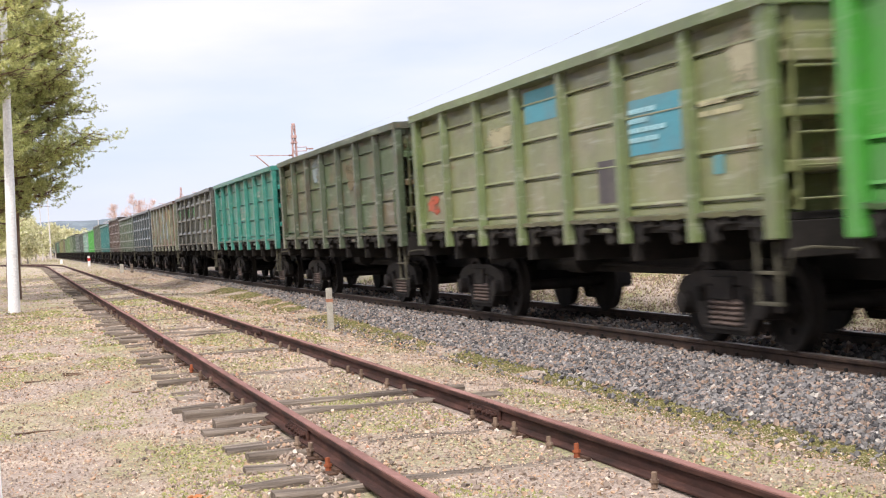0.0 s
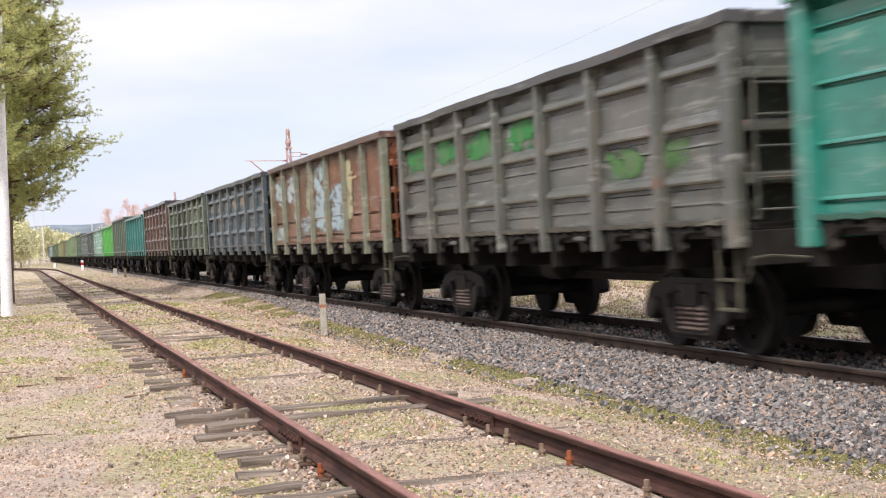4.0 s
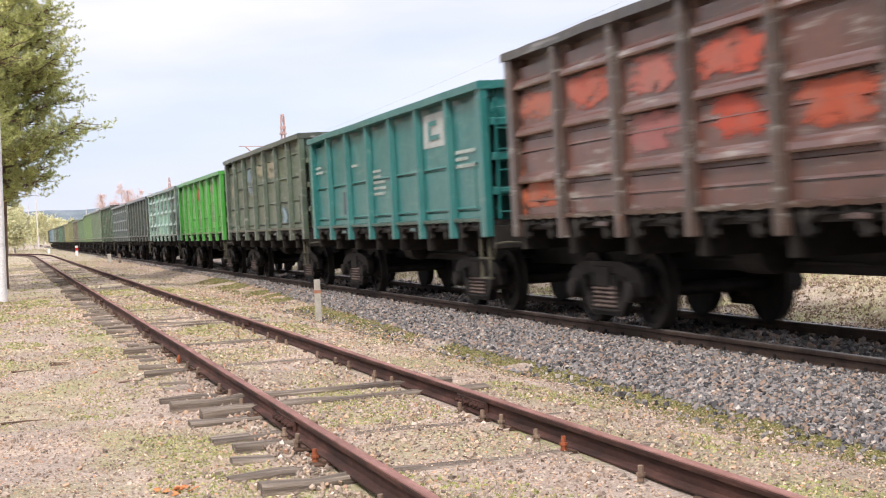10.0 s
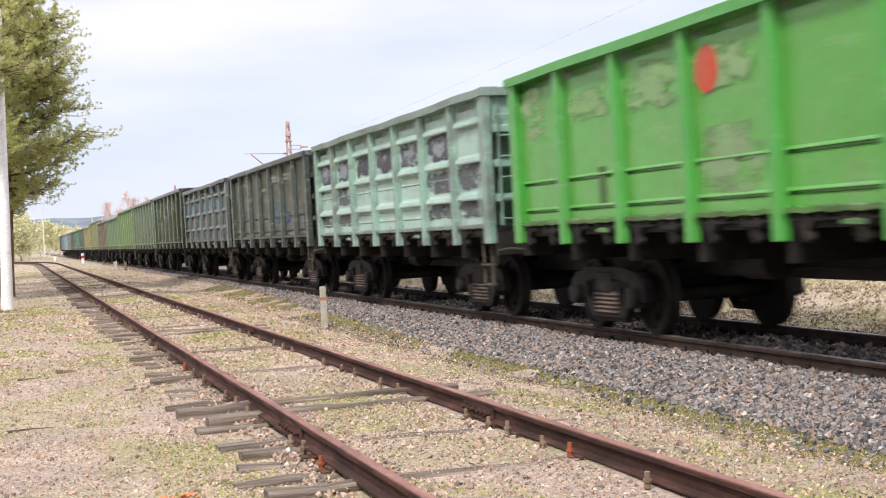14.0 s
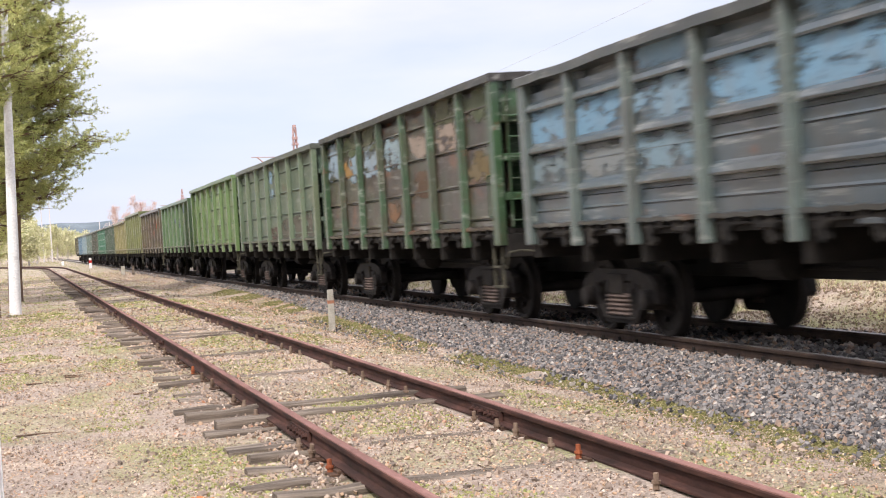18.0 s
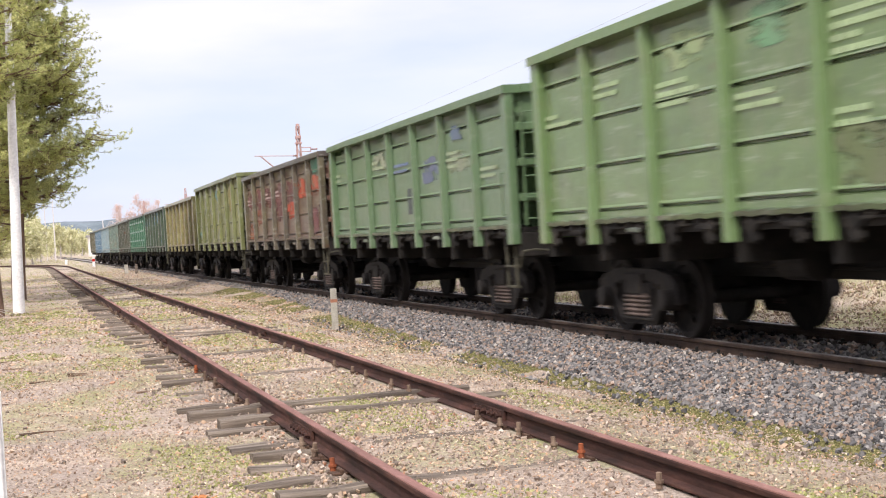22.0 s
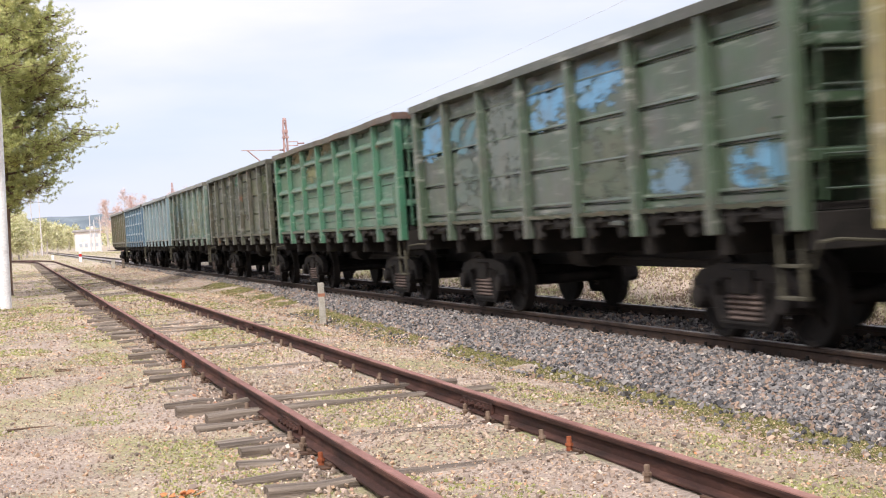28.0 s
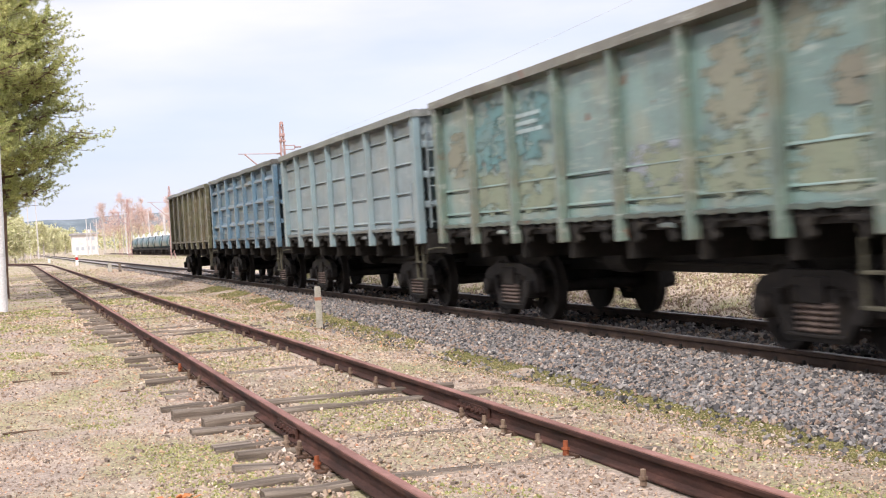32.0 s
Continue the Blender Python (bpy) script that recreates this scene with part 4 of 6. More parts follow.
def wagon(index, high, style, base, alt, rust, fade, label, posts=None, rail=None, latches=True, patches=(), bars=()):
    """One wagon; bay 0 is at the rear. patches: (bay, y0, y1, z0, z1, rgb, ragged) in shares of a bay and of the panel's height."""
    high = 3.75 if high else 3.51
    root = tagged(new("open_box_wagon"), label, "freight wagon", "wagons of the goods train")
    me = PATTERN[(high, style)]
    body = paint("wagon_paint", base, alt, rust, fade)
    ledge_m = paint("ledge_paint", tuple(int(c * 0.84) for c in base), tuple(int(c * 0.5 + 26) for c in base), rust + 0.06, 0.9, 0.7)
    post_m = paint("post_paint", *posts) if posts else body
    rail_m = paint("rail_paint", *rail) if rail else post_m
    for s in (-1, 1):
        turn = (0, 0, 0) if s < 0 else (0, 0, math.pi)
        for i in range(7):
            y = BODY / 2 - (i + 0.5) * BAY
            put("side_panel", me["side_panel"], body, root, (s * PANEL_X, y, PANEL_Z), turn=turn)
            put("ledge", COMMON["ledge"], ledge_m, root, (s * (PANEL_X + 0.03), y, PANEL_Z - 0.035), turn=turn)
            if latches:
                put("hatch_latch", COMMON["hatch_latch"], M_LATCH, root, (s * (PANEL_X + 0.015), y, SILL_Z - 0.02), turn=turn)
                put("hinge_lug", COMMON["hinge_lug"], ledge_m if i % 3 == 1 else M_LATCH, root, (s * (PANEL_X - 0.005), y, SILL_Z + 0.135), turn=turn)
        for i in range(1, 7):
            put("post", me["post"], post_m, root, (s * PANEL_X, BODY / 2 - i * BAY, 0), turn=turn)
        for e in (-1, 1):
            put("corner_post", me["corner_post"], post_m, root, (s * PANEL_X, e * (BODY / 2 - 0.12), 0), turn=turn)
    put("top_rail", me["top_rail"], rail_m, root)
    for e in (-1, 1):
        turn = (0, 0, 0) if e < 0 else (0, 0, math.pi)
        end_m = post_m if index % 3 == 0 else body
        put("end_wall", me["end_wall"], end_m, root, (0, e * (BODY / 2 - 0.30), 0), turn=turn)
        put("end_top_plate", me["end_top_plate"], end_m, root, (0, e * (BODY / 2 - 0.30), 0), turn=turn)
        for k in (0.20, 0.46, 0.72):
            put("end_beam", me["end_beam"], end_m, root, (0, e * (BODY / 2 - 0.04), PANEL_Z + k * (high - PANEL_Z - 0.06)), turn=turn)
        for k in (-0.75, 0.75):
            put("end_post", me["end_post"], end_m, root, (k, e * (BODY / 2 - 0.04), 0), turn=turn)
        put("end_sill", COMMON["end_sill"], M_BLACK, root, (0, e * 6.30, 0))
        put("bolster_box", COMMON["bolster_box"], M_BLACK, root, (0, e * 4.325, 0))
        for k in (-0.24, 0.24):
            put("ladder_stile", COMMON["ladder_stile"], end_m, root, (e * 1.12 + k, e * (BODY / 2 - 0.04), 0), turn=turn)
        for k in range(6):
            put("rung", COMMON["rung"], end_m, root, (e * 1.12, e * (BODY / 2 - 0.04), 1.55 + k * 0.31), turn=turn)
        put("coupler", COMMON["coupler"], M_BLACK, root, (0, e * 6.48, 1.06), turn=turn)
        put("uncoupling_lever", COMMON["uncoupling_lever"], M_STEP, root, (0, e * 6.44, 1.02), turn=turn)
        put("grab_iron", COMMON["grab_iron"], end_m, root, (e * PANEL_X, e * (BODY / 2 - 0.42), 1.62), turn=turn)
        put("brake_hose", COMMON["brake_hose"], M_BLACK, root, (0, e * 6.46, 0.95), turn=turn)
        put("step", COMMON["step"], M_STEP, root, (e * 1.46, e * 5.98, SILL_Z), turn=turn)
        bogie = put("bogie", COMMON["bogie"], M_BOGIE, root, (0, e * 4.325, 0))
        for s in (-1, 1):
            put("side_frame", COMMON["side_frame"], M_BOGIE, bogie, (s * 1.018, 0, 0), turn=(0, 0, 0) if s < 0 else (0, 0, math.pi))
            for k in (-0.23, 0.0, 0.23):
                put("spring", COMMON["spring"], M_SPRING, bogie, (s * 1.035, k, 0))
            WHEELS.append(put("wheelset", COMMON["wheelset"], M_TREAD, bogie, (0, s * 0.925, 0.475)))
    put("floor", COMMON["floor"], M_BLACK, root)
    put("centre_sill", COMMON["centre_sill"], M_BLACK, root)
    for i in range(1, 7):
        put("cross_bearer", COMMON["cross_bearer"], M_BLACK, root, (0, BODY / 2 - i * BAY, 0))
    for s in (-1, 1):
        put("lower_rail", COMMON["lower_rail"], M_BLACK if latches else body, root, (s * 1.38, 0, 0), turn=(0, 0, 0) if s < 0 else (0, 0, math.pi))
    for key in ("brake_cylinder", "air_tank", "brake_rod"):
        put(key, COMMON[key], M_BLACK, root)
    rnd = random.Random(index * 17 + 5)
    h = high - PANEL_Z - 0.06
    off = -PANEL_X - 0.006
    for k, (bay, y0, y1, z0, z1, rgb, rag) in enumerate(patches):
        bm = bmesh.new()
        left = BODY / 2 - bay * BAY - 0.10
        wide = BAY - 0.20
        grow = 0.10 if rag > 0.013 else 0.0
        blot(bm, left - wide * min(1.06, y1 + grow), left - wide * max(-0.06, y0 - grow), PANEL_Z + (z0 - grow * 0.4) * h, PANEL_Z + (z1 + grow * 0.4) * h, rag * 0.5, rnd, off - 0.0026 * (k % 4))
        if rag >= 0.08:
            rgb = tuple(int(0.65 * c + 0.35 * d) for c, d in zip(rgb, base))
        rgb = tuple(min(240, int(c * 0.88)) for c in rgb)
        part("painted_patch", bm, flat_paint(rgb, rag > 0.013), root)
    for bay, z, rows, rgb in bars:
        bm = bmesh.new()
        left = BODY / 2 - bay * BAY - 0.2
        for r in range(rows):
            y = left
            zz = PANEL_Z + z * h - r * 0.11
            for k in range(rnd.randint(3, 5)):
                w = rnd.uniform(0.09, 0.2)
                slab(bm, off - 0.014, off - 0.010, y - w, y, zz, zz + 0.055)
                y -= w + 0.05
                if y < left - 1.2:
                    break
        part("marking", bm, flat_paint(rgb, False), root, "faded white stencilled marking")
    WAGONS.append((index, root))
    return root


SKYBLUE, CREAM, CHALK, ORANGE, INK = (92, 166, 184), (190, 184, 148), (170, 180, 172), (200, 92, 58), (78, 80, 92)
wagon(0, 0, "plain", (82, 180, 62), (96, 172, 84), 0.02, 0.3, "bright green open box wagon of a moving goods train", bars=[(1, 0.6, 2, CHALK)])
wagon(1, 0, "lined", (150, 156, 102), (164, 160, 120), 0.12, 0.5, "pale olive open box wagon with blue repair patches", posts=((130, 148, 90), (128, 138, 92), 0.08, 0.4),
      patches=[(3, 0.1, 0.95, 0.70, 0.92, SKYBLUE, 0.012), (5, 0.05, 0.9, 0.36, 0.68, SKYBLUE, 0.012), (4, 0.55, 0.95, 0.10, 0.36, (88, 84, 86), 0.008), (0, 0.3, 0.6, 0.16, 0.26, ORANGE, 0.02),
               (2, 0.1, 0.9, 0.60, 0.70, CREAM, 0.02), (6, 0.5, 0.95, 0.62, 0.9, (186, 180, 150), 0.03), (6, 0.2, 0.35, 0.2, 0.3, (96, 166, 170), 0.012)],
      bars=[(5, 0.60, 4, (160, 204, 212)), (6, 0.56, 2, CREAM)])
wagon(2, 0, "lined", (88, 110, 70), (122, 106, 74), 0.28, 0.7, "dark green open box wagon with worn brown paint", posts=((86, 100, 72), (92, 86, 66), 0.2, 0.5),
      patches=[(2, 0.3, 0.7, 0.66, 0.9, (150, 164, 168), 0.04), (0, 0.3, 0.9, 0.55, 0.75, (120, 112, 78), 0.06), (4, 0.4, 0.8, 0.5, 0.75, (120, 106, 76), 0.06)])
wagon(3, 0, "lined", (54, 156, 137), (72, 162, 144), 0.08, 0.4, "turquoise open box wagon with white stencils", bars=[(3, 0.5, 4, CHALK), (5, 0.7, 2, CHALK)],
      patches=[(3, 0.65, 0.9, 0.12, 0.36, (70, 96, 96), 0.008), (6, 0.62, 0.9, 0.62, 0.74, (190, 200, 196), 0.008)])
wagon(4, 0, "ribbed", (98, 100, 90), (116, 112, 100), 0.16, 0.6, "weathered grey open box wagon with green graffiti", rail=((70, 66, 62), (84, 78, 70), 0.2, 0.5),
      patches=[(i, 0.12, 0.92, 0.60, 0.75, (52, 140, 66), 0.05) for i in (0, 1, 2, 3)] + [(i, 0.25, 0.7, 0.63, 0.72, (180, 190, 184), 0.05) for i in (2, 3)] +
              [(6, 0.88, 1.12, 0.12, 0.66, (92, 122, 160), 0.06), (5, 0.2, 0.7, 0.30, 0.42, (84, 132, 70), 0.05), (6, 0.0, 0.3, 0.3, 0.42, (84, 132, 70), 0.05)])
wagon(5, 0, "plain", (158, 90, 54), (124, 74, 52), 0.45, 0.8, "rusted open box wagon with peeling pale blue paint", posts=((138, 142, 118), (150, 138, 112), 0.30, 0.5), rail=((112, 78, 64), (116, 86, 72), 0.6, 0.5),
      patches=[(0, 0.12, 0.95, 0.52, 0.84, (196, 214, 218), 0.02), (1, 0.05, 0.92, 0.54, 0.84, (202, 214, 218), 0.02), (1, 0.7, 1.0, 0.30, 0.54, (190, 206, 212), 0.03), (2, 0.1, 1.0, 0.08, 0.30, (182, 202, 208), 0.02), (2, 0.55, 1.0, 0.36, 0.74, (186, 186, 160), 0.05),
               (3, 0.0, 0.8, 0.08, 0.94, (184, 204, 210), 0.02), (4, 0.0, 1.02, 0.08, 0.62, (182, 204, 212), 0.02), (5, -0.05, 0.2, 0.2, 0.95, (196, 190, 152), 0.06), (6, 0.6, 0.9, 0.06, 0.24, (192, 190, 150), 0.06), (0, 0.1, 0.7, 0.06, 0.18, (188, 204, 206), 0.04)],
      bars=[(5, 0.70, 2, (196, 176, 140))])
wagon(6, 0, "ribbed", (80, 100, 118), (98, 108, 114), 0.14, 0.5, "blue-grey open box wagon with pressed ribs", posts=((80, 92, 98), (86, 92, 94), 0.1, 0.5), rail=((66, 70, 74), (76, 76, 76), 0.1, 0.5), latches=False,
      patches=[(i, 0.2, 0.9, 0.64, 0.73, (176, 164, 140), 0.05) for i in (0, 1, 3, 4)] + [(1, 0.2, 0.9, 0.42, 0.52, (170, 156, 132), 0.05), (6, 0.2, 1.0, 0.06, 0.24, (120, 98, 80), 0.08), (5, 0.1, 0.9, 0.10, 0.24, (104, 92, 80), 0.08), (6, 0.6, 1.0, 0.60, 0.76, (104, 88, 76), 0.08)])
wagon(7, 0, "ribbed", (86, 98, 82), (108, 110, 92), 0.14, 0.6, "grey-green open box wagon with pressed ribs", posts=((108, 124, 100), (112, 118, 98), 0.1, 0.5), rail=((78, 76, 68), (90, 84, 72), 0.2, 0.5),
      patches=[(i, 0.15, 0.85, 0.60, 0.74, (160, 152, 138), 0.06) for i in (1, 4, 5)] + [(6, 0.6, 1.0, 0.2, 0.9, (150, 132, 100), 0.08)])
wagon(8, 1, "ribbed", (122, 74, 60), (108, 70, 58), 0.30, 0.6, "rust-red open box wagon with orange graffiti", posts=((92, 70, 60), (98, 76, 64), 0.3, 0.5), rail=((72, 62, 58), (84, 70, 62), 0.3, 0.5),
      patches=[(i, 0.15, 0.9, z, z + 0.14, c, 0.05) for i, z, c in ((0, 0.60, (186, 110, 90)), (1, 0.60, (196, 96, 76)), (2, 0.60, (188, 112, 100)), (3, 0.60, (200, 92, 70)), (2, 0.32, (170, 104, 100)), (3, 0.32, (196, 84, 62)),
                                                                   (4, 0.32, (190, 88, 60)), (5, 0.56, (176, 150, 92)), (5, 0.88, (196, 106, 96)), (6, 0.60, (200, 88, 58)), (6, 0.32, (186, 106, 96)), (6, 0.06, (190, 92, 56)), (0, 0.08, (188, 96, 62)))] +
              [(6, 1.02, 1.2, 0.0, 0.30, (206, 104, 56), 0.06), (0, 0.0, 0.12, 0.02, 0.30, (200, 100, 60), 0.05)])
wagon(9, 0, "mid", (42, 132, 127), (54, 138, 132), 0.05, 0.4, "teal open box wagon with white stencils and panel", bars=[(0, 0.66, 2, CHALK), (3, 0.5, 5, CHALK), (2, 0.6, 1, CHALK), (6, 0.52, 3, CHALK)],
      patches=[(5, 0.06, 0.86, 0.62, 0.90, (196, 200, 196), 0.004), (6, 0.76, 1.0, 0.60, 0.74, (186, 192, 186), 0.004), (1, 0.6, 0.85, 0.12, 0.36, (86, 100, 108), 0.006)])
bm = bmesh.new()
_y = BODY / 2 - 5 * BAY - 0.10
_h = 3.51 - PANEL_Z - 0.06
for y0, y1, z0, z1 in ((0.28, 0.66, 0.68, 0.72), (0.28, 0.36, 0.72, 0.82), (0.28, 0.58, 0.80, 0.84)):
    slab(bm, -PANEL_X - 0.022, -PANEL_X - 0.017, _y - y1 * 1.62, _y - y0 * 1.62, PANEL_Z + z0 * _h, PANEL_Z + z1 * _h)
part("emblem", bm, flat_paint((52, 120, 118), False), WAGONS[-1][1], "angular emblem on a white panel")
wagon(10, 1, "lined", (100, 118, 96), (114, 122, 100), 0.16, 0.6, "grey-green open box wagon with faded patches", posts=((94, 112, 92), (100, 108, 90), 0.1, 0.5), rail=((80, 86, 72), (100, 100, 86), 0.1, 0.5),
      patches=[(2, 0.2, 0.5, 0.50, 0.80, (140, 160, 170), 0.03), (3, 0.1, 0.9, 0.70, 0.86, (176, 168, 138), 0.05), (4, 0.1, 0.9, 0.66, 0.80, (176, 166, 140), 0.05), (5, 0.2, 0.6, 0.10, 0.22, (150, 172, 182), 0.05), (0, 0.3, 0.8, 0.5, 0.65, (170, 162, 140), 0.05)])
wagon(11, 0, "plain", (102, 192, 70), (118, 190, 86), 0.02, 0.4, "bright lime green open box wagon with faded overpaint", posts=((86, 190, 72), (92, 184, 78), 0.0, 0.3),
      patches=[(0, 0.15, 0.6, 0.58, 0.90, (150, 186, 130), 0.05), (1, 0.1, 0.95, 0.66, 0.78, (138, 184, 116), 0.05), (2, 0.1, 0.95, 0.62, 0.86, (140, 184, 120), 0.05), (3, 0.05, 0.75, 0.66, 0.82, (146, 188, 124), 0.05),
               (3, 0.1, 0.8, 0.12, 0.42, (140, 178, 120), 0.05), (5, 0.1, 0.9, 0.70, 0.86, (178, 182, 150), 0.04), (5, 0.1, 0.85, 0.22, 0.52, (146, 184, 124), 0.05), (6, 0.7, 0.95, 0.7, 0.82, (206, 206, 170), 0.004), (1, 0.6, 0.75, 0.1, 0.32, (74, 110, 58), 0.006)])
bm = bmesh.new()
lathe(bm, [(-0.004, 0.25), (0.0, 0.25)], "x", 20, (-PANEL_X - 0.017, BODY / 2 - 3.24 * BAY, PANEL_Z + 0.74 * _h))
part("emblem", bm, flat_paint((186, 74, 50), False), WAGONS[-1][1], "red disc emblem")
wagon(12, 0, "ribbed", (204, 244, 228), (214, 242, 228), 0.14, 0.5, "pale mint open box wagon with dark grey graffiti", posts=((164, 206, 186), (140, 156, 146), 0.16, 0.6), rail=((150, 172, 160), (120, 124, 112), 0.2, 0.5),
      patches=[(i, 0.12, 0.85, 0.58, 0.78, INK, 0.04) for i in range(6)] + [(i, 0.3, 0.66, 0.62, 0.74, (150, 158, 168), 0.03) for i in range(6)] +
              [(i, 0.02, 0.98, 0.10, 0.18, (92, 96, 100), 0.05) for i in (0, 1, 5, 6)] + [(i, 0.02, 0.98, 0.32, 0.46, (96, 100, 106), 0.05) for i in (1, 5, 6)])
wagon(13, 0, "plain", (68, 82, 74), (86, 92, 82), 0.24, 0.6, "dark grey-green open box wagon with chalky writing", patches=[(4, 0.2, 0.9, 0.20, 0.46, (104, 148, 166), 0.08), (5, 0.0, 0.4, 0.2, 0.30, (64, 84, 120), 0.05), (4, 0.1, 0.8, 0.76, 0.88, (136, 136, 124), 0.05)],
      bars=[(4, 0.8, 2, (150, 150, 140)), (3, 0.66, 1, (150, 150, 140)), (5, 0.8, 2, (150, 150, 140))])
wagon(14, 0, "ribbed", (80, 96, 104), (92, 98, 98), 0.22, 0.7, "grey open box wagon with sky blue graffiti", posts=((108, 122, 116), (106, 112, 106), 0.12, 0.5), rail=((74, 78, 76), (84, 84, 78), 0.2, 0.5),
      patches=[(i, 0.04, 0.98, 0.52, 0.80, (128, 168, 194), 0.06) for i in (0, 1, 3, 4, 5)] + [(2, 0.05, 0.95, 0.30, 0.47, (134, 160, 172), 0.06), (2, 0.05, 0.95, 0.58, 0.77, (138, 168, 186), 0.06), (0, 0.05, 0.95, 0.30, 0.46, (128, 146, 152), 0.06), (1, 0.05, 0.9, 0.31, 0.45, (140, 146, 146), 0.06)] + [(i, 0.1, 0.9, 0.88, 0.97, (120, 150, 170), 0.05) for i in (2, 4, 5)])
wagon(15, 1, "lined", (72, 50, 36), (74, 72, 48), 0.5, 0.7, "rust-brown open box wagon with green posts", posts=((70, 104, 68), (84, 92, 66), 0.26, 0.6), rail=((58, 53, 46), (66, 58, 48), 0.3, 0.5),
      patches=[(0, 0.1, 0.9, 0.58, 0.92, (158, 180, 196), 0.06), (1, 0.4, 0.95, 0.52, 0.74, (150, 176, 190), 0.05), (1, 0.1, 0.5, 0.6, 0.7, (170, 130, 70), 0.05), (2, 0.1, 0.95, 0.55, 0.80, (158, 178, 190), 0.06), (3, 0.1, 0.95, 0.56, 0.80, (160, 182, 190), 0.07),
               (4, 0.1, 0.95, 0.62, 0.76, (168, 150, 136), 0.06), (5, 0.1, 0.9, 0.62, 0.76, (166, 148, 134), 0.06), (1, 0.1, 0.9, 0.78, 0.95, (92, 122, 76), 0.08), (6, 0.1, 0.9, 0.76, 0.95, (88, 116, 78), 0.08), (3, 0.2, 0.6, 0.12, 0.24, (140, 104, 74), 0.06), (6, 0.1, 0.9, 0.36, 0.5, (122, 104, 66), 0.07), (2, 0.1, 0.9, 0.80, 0.96, (90, 110, 72), 0.08), (5, 0.1, 0.9, 0.80, 0.96, (92, 108, 72), 0.08), (4, 0.2, 0.9, 0.3, 0.45, (118, 88, 62), 0.08)])
wagon(16, 1, "lined", (102, 122, 102), (116, 132, 112), 0.14, 0.6, "grey-green open box wagon with small blue patches", posts=((124, 142, 112), (130, 142, 110), 0.06, 0.5), rail=((96, 100, 84), (100, 100, 84), 0.2, 0.5),
      patches=[(2, 0.6, 0.9, 0.74, 0.86, (150, 182, 206), 0.02), (3, 0.1, 0.4, 0.74, 0.86, (150, 182, 206), 0.02), (3, 0.2, 0.45, 0.56, 0.64, (160, 186, 204), 0.02), (4, 0.0, 1.0, 0.02, 0.22, (104, 84, 74), 0.08), (5, 0.0, 1.0, 0.02, 0.26, (104, 84, 74), 0.08), (6, 0.0, 1.0, 0.02, 0.28, (104, 84, 74), 0.08), (3, 0.0, 1.0, 0.02, 0.14, (112, 90, 78), 0.06)])
wagon(17, 1, "lined", (134, 162, 106), (146, 166, 118), 0.14, 0.5, "light green open box wagon", posts=((130, 160, 100), (138, 158, 104), 0.03, 0.4),
      patches=[(2, 0.2, 0.8, 0.74, 0.86, (168, 186, 138), 0.03), (3, 0.3, 0.7, 0.72, 0.86, (130, 176, 132), 0.02), (4, 0.1, 0.6, 0.1, 0.3, (120, 132, 92), 0.05), (6, 0.75, 0.95, 0.72, 0.84, (186, 190, 150), 0.004)],
      bars=[(0, 0.62, 2, (172, 192, 148)), (1, 0.72, 2, (172, 192, 148)), (2, 0.64, 3, (176, 196, 152)), (3, 0.5, 2, (172, 192, 148)), (4, 0.74, 4, (176, 196, 152)), (4, 0.36, 2, (172, 192, 148)), (6, 0.26, 2, (190, 200, 170))])
wagon(18, 0, "lined", (124, 152, 110), (134, 158, 122), 0.06, 0.5, "sage green open box wagon with grey patches", posts=((118, 148, 104), (122, 146, 106), 0.03, 0.4),
      patches=[(4, 0.2, 0.75, 0.44, 0.62, (116, 126, 150), 0.02), (3, 0.6, 0.9, 0.16, 0.40, (84, 92, 92), 0.006), (2, 0.1, 0.8, 0.66, 0.78, (166, 172, 146), 0.03), (5, 0.3, 0.6, 0.76, 0.82, (112, 132, 160), 0.03), (5, 0.1, 0.9, 0.50, 0.62, (160, 170, 142), 0.03), (6, 0.8, 1.05, 0.64, 0.76, (190, 190, 160), 0.004)],
      bars=[(0, 0.66, 2, (164, 178, 146)), (2, 0.70, 2, (168, 180, 148)), (3, 0.62, 2, (116, 130, 160)), (5, 0.62, 3, (164, 178, 146)), (6, 0.44, 2, (164, 178, 146))])
wagon(19, 0, "lined", (128, 94, 78), (142, 114, 90), 0.36, 0.6, "brown open box wagon with dark red graffiti", posts=((112, 100, 82), (126, 116, 86), 0.25, 0.6), rail=((92, 78, 68), (98, 84, 72), 0.3, 0.5),
      patches=[(i, 0.05, 0.95, 0.50, 0.76, (122, 72, 70), 0.05) for i in (0, 1, 2, 3, 4)] + [(3, 0.05, 0.95, 0.28, 0.50, (118, 70, 68), 0.05), (1, 0.1, 0.9, 0.26, 0.46, (150, 92, 76), 0.05), (5, 0.05, 0.95, 0.54, 0.74, (192, 88, 60), 0.05),
              (6, 0.05, 0.85, 0.54, 0.74, (190, 94, 66), 0.05), (4, 0.1, 0.9, 0.30, 0.46, (196, 92, 66), 0.05), (6, 0.05, 0.85, 0.80, 0.97, (88, 148, 126), 0.05), (6, 0.1, 0.4, 0.05, 0.35, (130, 82, 82), 0.06), (0, 0.1, 0.8, 0.05, 0.25, (176, 112, 82), 0.06)],
      bars=[(0, 0.62, 2, (190, 170, 164)), (2, 0.66, 2, (190, 170, 164)), (3, 0.66, 2, (180, 160, 156))])
